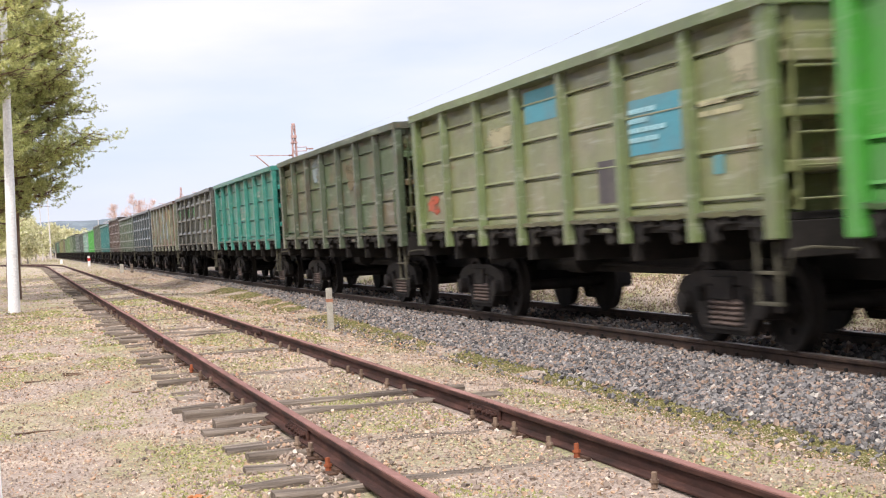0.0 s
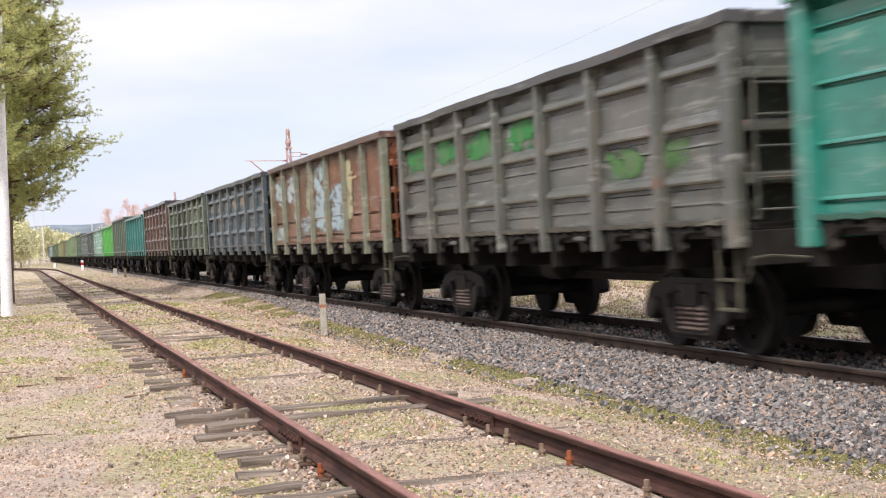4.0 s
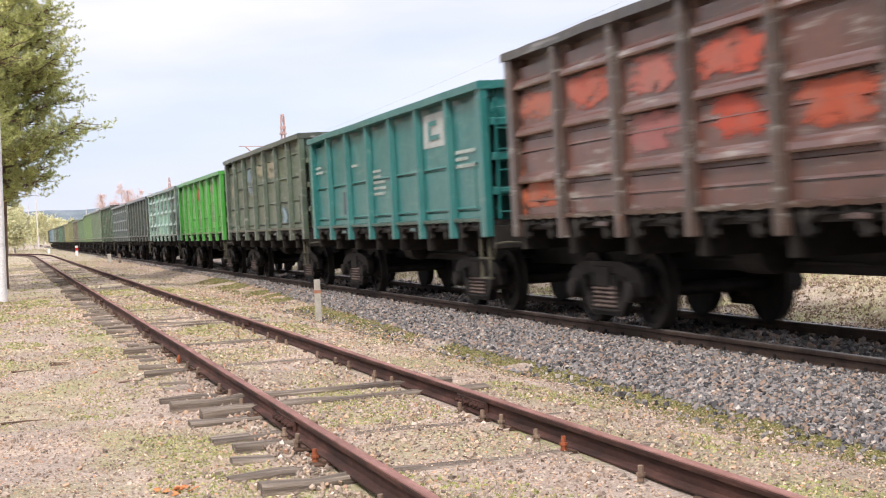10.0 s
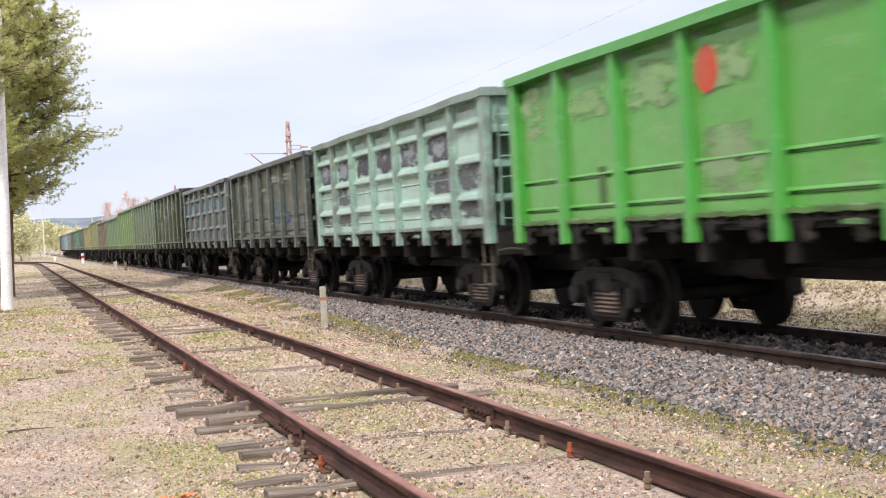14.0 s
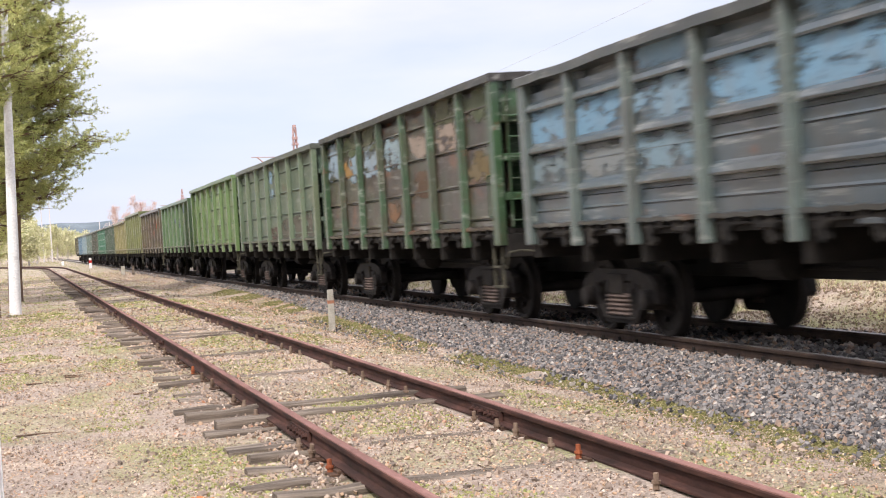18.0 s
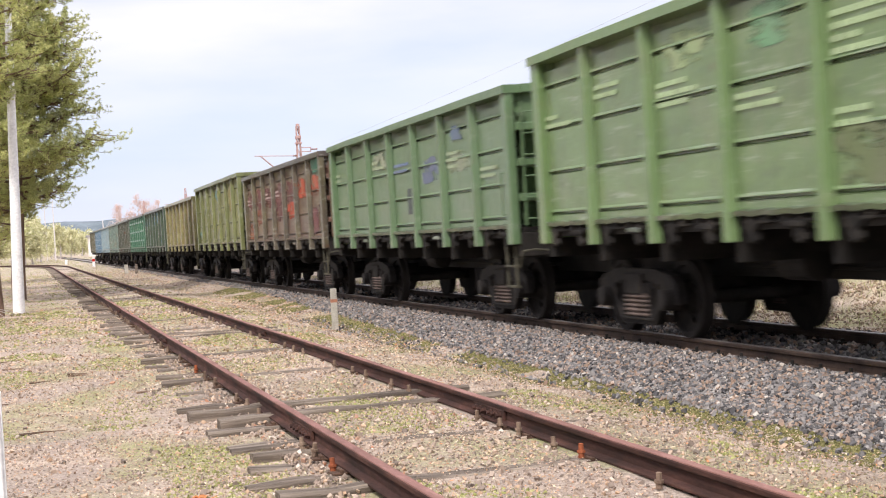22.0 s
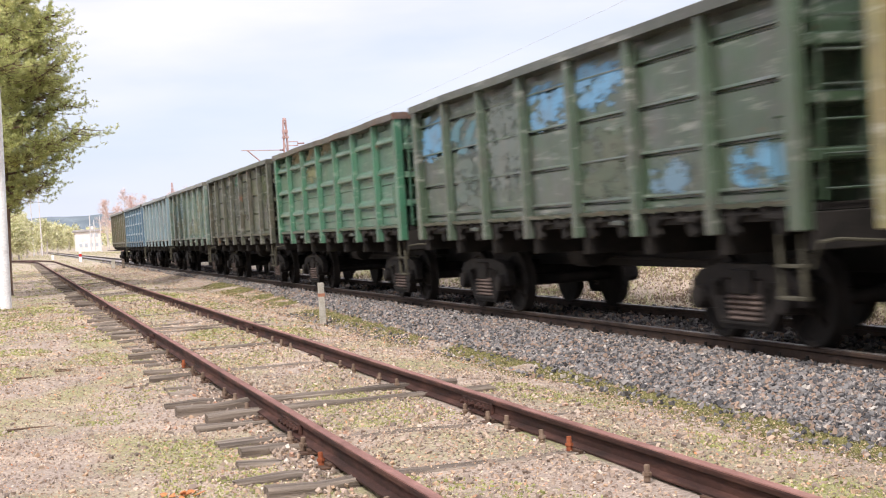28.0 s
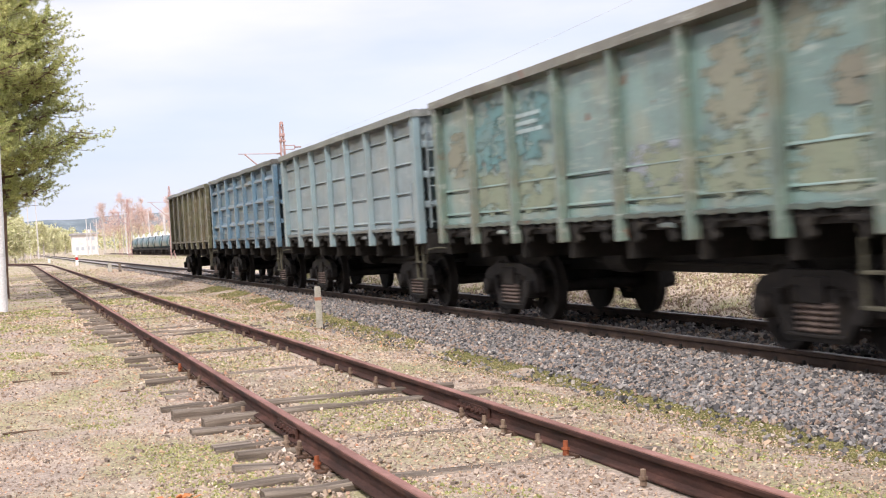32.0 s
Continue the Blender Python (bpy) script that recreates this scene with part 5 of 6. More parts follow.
wagon(20, 1, "lined", (152, 154, 98), (164, 162, 114), 0.14, 0.5, "yellow-green open box wagon with pale patches", posts=((144, 150, 90), (138, 140, 92), 0.1, 0.5),
      patches=[(3, 0.15, 0.75, 0.74, 0.87, (148, 196, 200), 0.02), (5, 0.2, 0.85, 0.50, 0.95, (172, 160, 112), 0.05), (6, 0.5, 0.85, 0.08, 0.20, (156, 196, 196), 0.03), (0, 0.15, 0.5, 0.1, 0.18, (156, 190, 180), 0.03), (4, 0.4, 0.6, 0.1, 0.2, (120, 120, 96), 0.03)],
      bars=[(1, 0.66, 2, (176, 180, 132)), (4, 0.58, 3, (176, 176, 130))])
wagon(21, 0, "lined", (176, 154, 104), (164, 136, 92), 0.46, 0.6, "ochre open box wagon with heavy rust", posts=((168, 160, 104), (160, 146, 96), 0.16, 0.5),
      patches=[(2, 0.3, 0.8, 0.40, 0.56, (124, 172, 156), 0.04), (0, 0.3, 0.7, 0.5, 0.6, (90, 92, 84), 0.04), (2, 0.3, 0.7, 0.08, 0.16, (120, 168, 130), 0.04)])
wagon(22, 0, "lined", (70, 94, 68), (88, 96, 86), 0.20, 0.7, "dark green open box wagon with blue and grey patches", posts=((84, 104, 80), (92, 98, 84), 0.12, 0.6), rail=((84, 90, 76), (90, 90, 78), 0.15, 0.5),
      patches=[(0, 0.05, 0.95, 0.54, 0.88, (118, 170, 206), 0.06), (1, 0.05, 0.95, 0.54, 0.78, (118, 168, 200), 0.08), (2, 0.05, 0.95, 0.15, 0.92, (142, 146, 152), 0.10), (1, 0.1, 0.95, 0.12, 0.5, (124, 134, 138), 0.10), (3, 0.05, 0.95, 0.60, 0.86, (118, 172, 212), 0.06),
               (4, 0.05, 0.95, 0.64, 0.90, (122, 176, 214), 0.06), (5, 0.2, 0.7, 0.1, 0.24, (120, 150, 170), 0.06), (6, 0.2, 0.95, 0.1, 0.26, (112, 168, 200), 0.06), (4, 0.0, 1.0, 0.1, 0.5, (108, 112, 100), 0.1)])
wagon(23, 0, "ribbed", (86, 134, 108), (104, 136, 110), 0.14, 0.6, "sea green open box wagon with pressed ribs", posts=((76, 138, 104), (88, 130, 100), 0.08, 0.5), rail=((108, 88, 74), (100, 96, 80), 0.4, 0.5),
      patches=[(i, 0.1, 0.9, 0.88, 0.98, (132, 120, 84), 0.05) for i in (1, 2, 3)] + [(2, 0.1, 0.9, 0.60, 0.74, (134, 136, 98), 0.06)])
wagon(24, 0, "lined", (76, 88, 62), (96, 98, 92), 0.22, 0.7, "dark olive-grey open box wagon with worn paint", posts=((86, 90, 72), (92, 88, 70), 0.2, 0.6),
      patches=[(i, 0.1, 0.95, 0.2, 0.8, (112, 114, 112), 0.12) for i in (0, 2, 3, 4)] + [(6, 0.1, 0.9, 0.4, 0.95, (88, 98, 62), 0.12), (3, 0.3, 0.8, 0.8, 0.9, (84, 136, 116), 0.05)])
wagon(25, 0, "plain", (138, 170, 164), (158, 172, 156), 0.30, 0.6, "pale teal open box wagon with rust blotches", posts=((126, 148, 134), (136, 140, 120), 0.2, 0.6), rail=((140, 136, 122), (132, 122, 106), 0.3, 0.5),
      patches=[(i, 0.0, 1.0, 0.08, 0.36, (154, 152, 122), 0.08) for i in (1, 2, 4, 5, 6)] + [(4, 0.05, 0.95, 0.18, 0.36, (164, 172, 184), 0.05), (5, 0.2, 0.9, 0.44, 0.80, (158, 144, 120), 0.10), (6, 0.5, 0.95, 0.44, 0.62, (146, 128, 106), 0.10), (6, 0.1, 0.6, 0.74, 0.9, (148, 138, 118), 0.10), (0, 0.3, 0.8, 0.40, 0.7, (158, 140, 116), 0.09), (1, 0.0, 1.0, 0.40, 0.86, (100, 146, 152), 0.10), (2, 0.0, 0.9, 0.44, 0.84, (98, 142, 148), 0.10)], bars=[(2, 0.72, 3, (170, 186, 188))])
wagon(26, 0, "lined", (166, 184, 190), (176, 186, 188), 0.10, 0.5, "pale blue-grey open box wagon", posts=((158, 182, 188), (160, 176, 178), 0.06, 0.5), rail=((150, 152, 146), (140, 136, 126), 0.15, 0.5))
wagon(27, 0, "ribbed", (118, 150, 172), (140, 144, 138), 0.34, 0.6, "steel blue open box wagon with rusted ribs", posts=((112, 148, 172), (120, 142, 156), 0.1, 0.5), rail=((112, 112, 104), (108, 100, 90), 0.2, 0.5))
wagon(28, 0, "lined", (116, 112, 74), (124, 110, 80), 0.24, 0.6, "olive-brown open box wagon at the end of the train", posts=((112, 108, 76), (118, 104, 78), 0.2, 0.6))


# ---- posts and poles by the line ----
def stake(x, y, z, height, width, mat, label, band=None, name="marker_post"):
    root = tagged(new(name), label, "post")
    root.location = (x, y, z)
    bm = bmesh.new()
    slab(bm, -width / 2, width / 2, -width / 2, width / 2, -0.2, height)
    bmesh.ops.bevel(bm, geom=bm.edges[:], offset=width * 0.08, segments=2, affect="EDGES")
    part("shaft", bm, mat, root)
    if band:
        for z0, z1, m in band:
            bm = bmesh.new()
            slab(bm, -width / 2 - 0.004, width / 2 + 0.004, -width / 2 - 0.004, width / 2 + 0.004, z0, z1)
            part("band", bm, m, root, "painted band")
    return root


stake(5.37, 26.3, -0.27, 0.76, 0.105, M_CONCRETE, "square grey concrete marker post by the ballast", [(0.50, 0.56, M_BAND)])
stake(6.05, 97.6, -0.22, 0.60, 0.24, M_CONCRETE, "short pale concrete marker post")
stake(6.40, 93.2, -0.20, 0.60, 0.16, M_SLEEPER, "short dark wooden marker post")
stake(6.08, 149.5, -0.20, 1.02, 0.26, M_WHITEWASH, "white limit post with a red band", [(0.52, 0.80, M_RED)])
stake(4.30, 190.0, -0.20, 0.62, 0.30, M_WHITEWASH, "low whitewashed post beside the track")
stake(-0.215, 6.0, -0.2, 1.14, 0.13, M_WHITEWASH, "whitewashed stake at the edge of the path")

# a whitewashed round pole beside the pines
pole = tagged(new("utility_pole"), "tall whitewashed round pole beside the pines", "pole")
pole.location = (-0.42, 42.9, -0.2)
pole.rotation_euler = (0, radians(1.5), 0)
bm = bmesh.new()
lathe(bm, [(-0.3, 0.175), (0.0, 0.17), (0.45, 0.165), (2.0, 0.15), (4.0, 0.135), (6.0, 0.115), (9.3, 0.09), (9.32, 0.05)], "z", 20)
part("shaft", bm, M_WHITEWASH, pole, smooth=True)
bm = bmesh.new()
lathe(bm, [(6.2, 0.128), (6.21, 0.135), (6.38, 0.135), (6.39, 0.125)], "z", 20)
part("collar", bm, M_CONCRETE, pole, "grey iron collar")

# line masts on the far side of the running line, with brackets and wires


def lattice_mast(x, y, height=7.2):
    root = tagged(new("line_mast"), "slender red-oxide lattice mast, paled for haze, with a wire bracket", "mast", "masts along the line")
    root.location = (x, y, 0.1)
    for dx in (-1, 1):
        for dy in (-1, 1):
            bm = bmesh.new()
            rod(bm, (dx * 0.22, dy * 0.22, -0.9), (dx * 0.07, dy * 0.07, height - 0.1), 0.035, 0.03, 6)
            part("leg", bm, M_MAST, root)
    bm = bmesh.new()
    n = 12
    for i in range(n):
        za, zb = height * i / n, height * (i + 1) / n
        wa, wb = 0.22 - 0.15 * i / n, 0.22 - 0.15 * (i + 1) / n
        s = 1 if i % 2 else -1
        for d in (-1, 1):
            rod(bm, (s * wa, d * wa, za), (-s * wb, d * wb, zb), 0.014, seg=5)
            rod(bm, (d * wa, s * wa, za), (d * wb, -s * wb, zb), 0.014, seg=5)
    part("lacing", bm, M_MAST, root)
    for z0, z1, w in ((height - 0.75, height - 0.60, 0.13), (height - 1.02, height - 0.95, 0.16)):
        bm = bmesh.new()
        slab(bm, -w, w, -w, w, z0, z1)
        part("collar", bm, M_MAST, root)
    bm = bmesh.new()
    lathe(bm, [(height - 0.12, 0.10), (height + 0.02, 0.06)], "z", 8)
    part("cap", bm, M_MAST, root)
    bm = bmesh.new()
    for z in (height - 1.22, height - 1.42):
        rod(bm, (0.0, 0, z), (0.62, 0, z), 0.022, seg=6)
    rod(bm, (0.62, 0, height - 1.20), (0.62, 0, height - 1.44), 0.022, seg=6)
    part("side_bracket", bm, M_MAST, root)
    bm = bmesh.new()
    lathe(bm, [(0.62, 0.02), (0.70, 0.05), (0.74, 0.02), (0.80, 0.05), (0.84, 0.02), (0.92, 0.05), (0.98, 0.02)], "x", 10, (0, 0, height - 1.32))
    part("insulator", bm, M_INSULATOR, root, "brown ribbed insulator")
    bm = bmesh.new()
    rod(bm, (-0.3, 0, height - 1.62), (-2.3, 0, height - 1.55), 0.02, seg=6)
    rod(bm, (0, 0, height - 3.4), (-2.0, 0, height - 1.56), 0.035, seg=6)
    part("arm", bm, M_MAST, root, "slanting wire arm")
    bm = bmesh.new()
    lathe(bm, [(-0.32, 0.02), (-0.28, 0.06), (-0.24, 0.02), (-0.18, 0.06), (-0.12, 0.02)], "x", 10, (0, 0, height - 1.62))
    part("insulator", bm, M_INSULATOR, root, "brown ribbed insulator")
    return root


MASTS = [(13.5, 14.9, 7.0), (13.55, 72.9, 5.98), (15.75, 150.0, 5.98), (14.2, 186.0, 5.98), (17.5, 250.0, 5.98)]
for x, y, _ in MASTS:
    lattice_mast(x, y)


def wire(x0, x1, y0, y1, z0, z1, sag, r=0.004):
    bm = bmesh.new()
    n = 16
    pts = []
    for i in range(n + 1):
        u = i / n
        pts.append((x0 + (x1 - x0) * u, y0 + (y1 - y0) * u, z0 + (z1 - z0) * u - 4 * sag * u * (1 - u)))
    prev = None
    for p in pts:
        ring = [bm.verts.new((p[0] + r * math.cos(a * math.tau / 5), p[1], p[2] + r * math.sin(a * math.tau / 5))) for a in range(5)]
        if prev:
            for a in range(5):
                bm.faces.new((prev[a], prev[(a + 1) % 5], ring[(a + 1) % 5], ring[a]))
        prev = ring
    tagged(part("overhead_wire", bm, M_WIRE), "thin grey overhead wire between the masts", "wire", "wires along the line")


for (xa, ya, za), (xb, yb, zb) in zip(MASTS, MASTS[1:]):
    wire(xa + 0.95, xb + 0.95, ya, yb, za, zb, 0.2)


# ---- pines on the left ----
M_BARK = grainy("pine_bark", [(0.3, lin(92, 76, 66)), (0.55, lin(130, 106, 90)), (0.75, lin(156, 128, 106))], 5.0, bump=0.9, dist=0.04, stretch=(1, 1, 0.3))
M_NEEDLE = Mat("pine_needles", 0.7)
_needle = M_NEEDLE.mix(M_NEEDLE.ramp(M_NEEDLE.random(island=True), [(0.0, lin(158, 164, 108)), (0.5, lin(210, 212, 146)), (1.0, lin(240, 236, 186))]),
                       M_NEEDLE.ramp(M_NEEDLE.noise(0.7, 3.0), [(0.3, (0.72, 0.78, 0.62, 1)), (0.7, (1.15, 1.1, 1.0, 1))]), 0.8, "MULTIPLY")
M_NEEDLE.colour(_needle)
_glow = M_NEEDLE.n.new("ShaderNodeBsdfTranslucent")
_both = M_NEEDLE.n.new("ShaderNodeMixShader")
_both.inputs[0].default_value = 0.42
M_NEEDLE.l.new(_needle, _glow.inputs["Color"])
M_NEEDLE.l.new(M_NEEDLE.b.outputs[0], _both.inputs[1])
M_NEEDLE.l.new(_glow.outputs[0], _both.inputs[2])
M_NEEDLE.l.new(_both.outputs[0], M_NEEDLE.n["Material Output"].inputs["Surface"])
M_NEEDLE = M_NEEDLE.m


def tube(verts, faces, pts, radii, seg=6):
    base = len(verts)
    for i, (p, r) in enumerate(zip(pts, radii)):
        d = (pts[min(i + 1, len(pts) - 1)] - pts[max(i - 1, 0)])
        d = d / max(np.linalg.norm(d), 1e-6)
        u = np.cross(d, (0.31, 0.17, 0.93) if abs(d[2]) < 0.9 else (1, 0, 0))
        u /= np.linalg.norm(u)
        v = np.cross(d, u)
        for k in range(seg):
            a = k * math.tau / seg
            verts.append(tuple(p + (u * math.cos(a) + v * math.sin(a)) * r))
    for i in range(len(pts) - 1):
        for k in range(seg):
            a, b = base + i * seg + k, base + i * seg + (k + 1) % seg
            faces.append((a, b, b + seg, a + seg))


def tufts(centres, reach, count, width, rng, up=0.25):
    """Bundles of needles: thin triangles leaving each centre."""
    n = len(centres)
    d = rng.normal(size=(n, count, 3))
    d[:, :, 2] = d[:, :, 2] * 0.8 + up
    d /= np.linalg.norm(d, axis=2)[:, :, None]
    side = np.cross(d, rng.normal(size=(n, count, 3)))
    side /= np.linalg.norm(side, axis=2)[:, :, None]
    ln = reach * rng.uniform(0.7, 1.2, (n, count, 1))
    c = np.repeat(centres[:, None, :], count, 1)
    tri = np.stack([c - side * width, c + side * width, c + d * ln + side * width * 0.4, c + d * ln - side * width * 0.4], 2).reshape(-1, 3)
    faces = np.arange(n * count * 4).reshape(-1, 4)
    return tri, faces


def pine(x, y, z, height, first, spread, seed, dense=1.0, lean=(0, 0), needles=15):
    rng = np.random.default_rng(seed)
    root = tagged(new("pine_tree"), "tall pine with yellow-green needles and a grey-brown trunk", "tree", "pines beside the track")
    root.location = (x, y, z)
    tv, tf = [], []
    zs = np.linspace(-0.3, height, 14)
    tp = [np.array([lean[0] * (max(q, 0) / height) ** 1.5 + 0.05 * math.sin(q * 0.8 + seed), lean[1] * q / height, q]) for q in zs]
    tube(tv, tf, tp, [0.22 * (1 - 0.9 * max(q, 0) / height) * height / 13 + 0.02 for q in zs], 10)
    centres = []
    q = first
    while q < height - 0.3:
        u = (q - first) / (height - first)
        reach = spread * (1.0 - 0.75 * u ** 1.3) * min(1.0, 0.42 + 4.5 * u)
        for k in range(rng.integers(3, 6)):
            a = rng.uniform(0, math.tau)
            L = reach * rng.uniform(0.62, 1.0)
            base = np.array([np.interp(q, zs, [p[0] for p in tp]), np.interp(q, zs, [p[1] for p in tp]), q + rng.uniform(-0.15, 0.15)])
            out = np.array([math.cos(a), math.sin(a), 0])
            sideways = np.array([-out[1], out[0], 0]) * rng.uniform(-0.25, 0.25)
            rise = rng.uniform(0.0, 0.35) + 0.35 * u
            pts = [base + out * L * w + sideways * L * w * w + np.array([0, 0, 1]) * (L * rise * w - 0.25 * L * w * (1 - w)) for w in np.linspace(0, 1, 6)]
            tube(tv, tf, pts, [0.05 * (1 - 0.8 * w) * (0.5 + L / spread) for w in np.linspace(0, 1, 6)], 5)
            for j in range(int(7 * dense * L / 1.5) + 2):
                w = rng.uniform(0.35, 1.02)
                c = base + out * L * w + sideways * L * w * w + np.array([0, 0, L * rise * w - 0.25 * L * w * (1 - w)])
                off = rng.normal(size=3) * np.array([0.30, 0.30, 0.14]) * (0.5 + 0.5 * L / 2)
                tip = c + off
                tube(tv, tf, [c, (c + tip) / 2 + np.array([0, 0, -0.03]), tip], [0.014, 0.01, 0.006], 4)
                # an upturned shoot, thick with needles
                m = rng.integers(5, 9)
                rod_dir = off * 0.5 + out * 0.12 + np.array([0, 0, 0.20])
                centres.append(tip + rod_dir * np.linspace(0, 1, m)[:, None] + rng.normal(size=(m, 3)) * 0.035)
        q += rng.uniform(0.22, 0.38)
    me = bpy.data.meshes.new("trunk")
    me.from_pydata(tv, [], tf)
    me.polygons.foreach_set("use_smooth", [True] * len(me.polygons))
    put("trunk", me, M_BARK, root)
    v, f = tufts(np.vstack(centres), 0.092, needles, 0.0082, rng)
    me = quick_mesh("crown", v, f)
    me.polygons.foreach_set("use_smooth", [False] * len(f))
    put("crown", me, M_NEEDLE, root)
    return root


pine(-0.45, 55.0, -0.2, 15.5, 2.9, 3.7, 11, 4.2, (0.5, 0))
pine(-1.7, 50.0, -0.2, 15.0, 4.0, 2.5, 12, 2.2, (0.2, 0))
pine(-1.0, 41.0, -0.2, 13.0, 6.0, 1.9, 22, 2.2, needles=12)
pine(-1.9, 70.0, -0.2, 14.0, 2.4, 3.2, 13, 2.2, needles=9)
pine(-2.6, 62.0, -0.2, 15.0, 2.6, 3.2, 14, 0.9, needles=10)
pine(-2.6, 92.0, -0.2, 11.0, 1.6, 3.0, 15, 0.9, needles=9)
pine(-4.6, 84.0, -0.2, 14.0, 2.0, 3.8, 16, 0.7, needles=8)
# unseen pines, added out of view to block low sky light from the left
_stand = random.Random(8)
_unseen_pine = pine(-8.5, -6.0, -0.1, 14.5, 2.4, 3.9, 17, 0.9, needles=6)
for k in range(10):
    y = -40 + 8.6 * k
    if abs(y + 6) > 2:
        copy_thing(_unseen_pine, pose(-8.2 - _stand.uniform(0, 6.0), y, -0.1, rz=_stand.uniform(-180, 180)))

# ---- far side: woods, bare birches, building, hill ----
# yellow-green foliage, its colour bleached to carry haze and strong sun
M_WOOD_FAR = Mat("hazy_far_foliage", 0.9)
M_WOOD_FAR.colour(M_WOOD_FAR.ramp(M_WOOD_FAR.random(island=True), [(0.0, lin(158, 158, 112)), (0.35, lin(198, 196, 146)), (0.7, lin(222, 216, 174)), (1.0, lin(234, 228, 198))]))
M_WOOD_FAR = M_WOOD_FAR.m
M_TWIG = Mat("bare_twigs", 0.9)
M_TWIG.colour(M_TWIG.ramp(M_TWIG.random(island=True), [(0.0, lin(188, 158, 146)), (0.6, lin(214, 186, 174)), (1.0, lin(230, 208, 198))]))
M_TWIG = M_TWIG.m
M_BIRCH = grainy("birch_bark", [(0.3, lin(170, 158, 150)), (0.7, lin(222, 214, 208))], 3.0)


def far_tree(x, y, z, height, seed, kind="leafy"):
    rng = np.random.default_rng(seed)
    root = tagged(new("birch_tree" if kind == "bare" else "woodland_tree"), "bare birch with pinkish twigs and a pale trunk" if kind == "bare" else "distant yellow-green tree, paled by painted haze and sun", "tree",
                  "bare birches behind the yard" if kind == "bare" else "trees of the far wood")
    root.location = (x, y, z)
    tv, tf = [], []
    pts = [np.array([0.15 * math.sin(seed + q), 0, q]) for q in np.linspace(-0.4, height, 8)]
    tube(tv, tf, pts, [0.17 * (1 - 0.85 * i / 7) + 0.02 for i in range(8)], 6)
    centres = []
    for k in range(26 if kind == "bare" else 20):
        q = height * rng.uniform(0.25 if kind == "bare" else 0.2, 0.98)
        L = (height - q) * 0.30 + 0.5
        a = rng.uniform(0, math.tau)
        end = np.array([math.cos(a) * L, math.sin(a) * L, q + L * (0.9 if kind == "bare" else 0.3)])
        start = np.array([0.15 * math.sin(seed + q), 0, q])
        tube(tv, tf, [start, (start + end) / 2 + np.array([0, 0, -0.1]), end], [0.05, 0.035, 0.015], 4)
        m = 16 if kind == "bare" else 16
        w = rng.uniform(0.3, 1.1, (m, 1))
        centres.append(start + (end - start) * w + rng.normal(size=(m, 3)) * (0.35 if kind == "bare" else 0.55))
    me = bpy.data.meshes.new("trunk")
    me.from_pydata(tv, [], tf)
    put("trunk", me, M_BIRCH, root)
    v, f = tufts(np.vstack(centres), 0.75 if kind == "bare" else 0.55, 4 if kind == "bare" else 11, 0.022 if kind == "bare" else 0.055, rng, 0.8 if kind == "bare" else 0.1)
    me = quick_mesh("crown", v, f)
    me.polygons.foreach_set("use_smooth", [False] * len(f))
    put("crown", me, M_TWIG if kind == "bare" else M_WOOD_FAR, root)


rnd = random.Random(21)
for i in range(34):
    y = rnd.uniform(330, 440)
    x = -26 + 46 * i / 33 + rnd.uniform(-1, 1)
    far_tree(x, y if x < 12 else y + 120, -0.4 if x > 15 else -0.1, rnd.uniform(6.0, 10.0), 100 + i)
for i in range(12):
    far_tree(rnd.uniform(-9, 2), rnd.uniform(230, 300), 0, rnd.uniform(5.0, 8.0), 160 + i)
for i in range(30):
    far_tree(23.5 + 50 * i / 29 + rnd.uniform(-1.0, 1.5), rnd.uniform(390, 450), -0.4, rnd.uniform(11, 16.5), 200 + i, "bare")

# far wood in one piece, behind the single trees
cw = []
for i in range(9000):
    x = RNG.uniform(-420, 520) if i < 2200 else RNG.uniform(-40, 400)
    y = RNG.uniform(520, 640)
    top = 9 + 4 * noise.noise((x * 0.05, 3, 0))
    cw.append((x, y, RNG.uniform(0.02, 1.0) ** 0.8 * top))
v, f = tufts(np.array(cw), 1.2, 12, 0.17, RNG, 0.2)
scatter("far_wood", v, f, M_WOOD_FAR, "distant mixed wood along the horizon, paled by painted haze and sun", "wood")

# wooded hill on the horizon, with distance haze mixed into its colour
M_HILL = grainy("hazed_hill_forest", [(0.3, lin(98, 108, 114)), (0.7, lin(124, 133, 138))], 0.02, rough=1.0, bump=0.0, shift=False, space="World")
hv, hf = [], []
cols = 120
for i in range(cols + 1):
    x = -1500 + 3600 * i / cols
    top = 52 + 9 * noise.noise((x * 0.0016, 5.0, 0)) + 5 * noise.noise((x * 0.012, 1.0, 0)) - 26 * max(0.0, abs(x - 150) / 1800)
    for yy, zz in ((2350, -2), (2420, top * 0.6), (2560, top), (3000, top * 0.7), (3300, -2)):
        hv.append((x, yy, zz))
for i in range(cols):
    for j in range(4):
        a = i * 5 + j
        hf.append((a, a + 5, a + 6, a + 1))
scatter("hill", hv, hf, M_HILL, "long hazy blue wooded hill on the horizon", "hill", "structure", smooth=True)

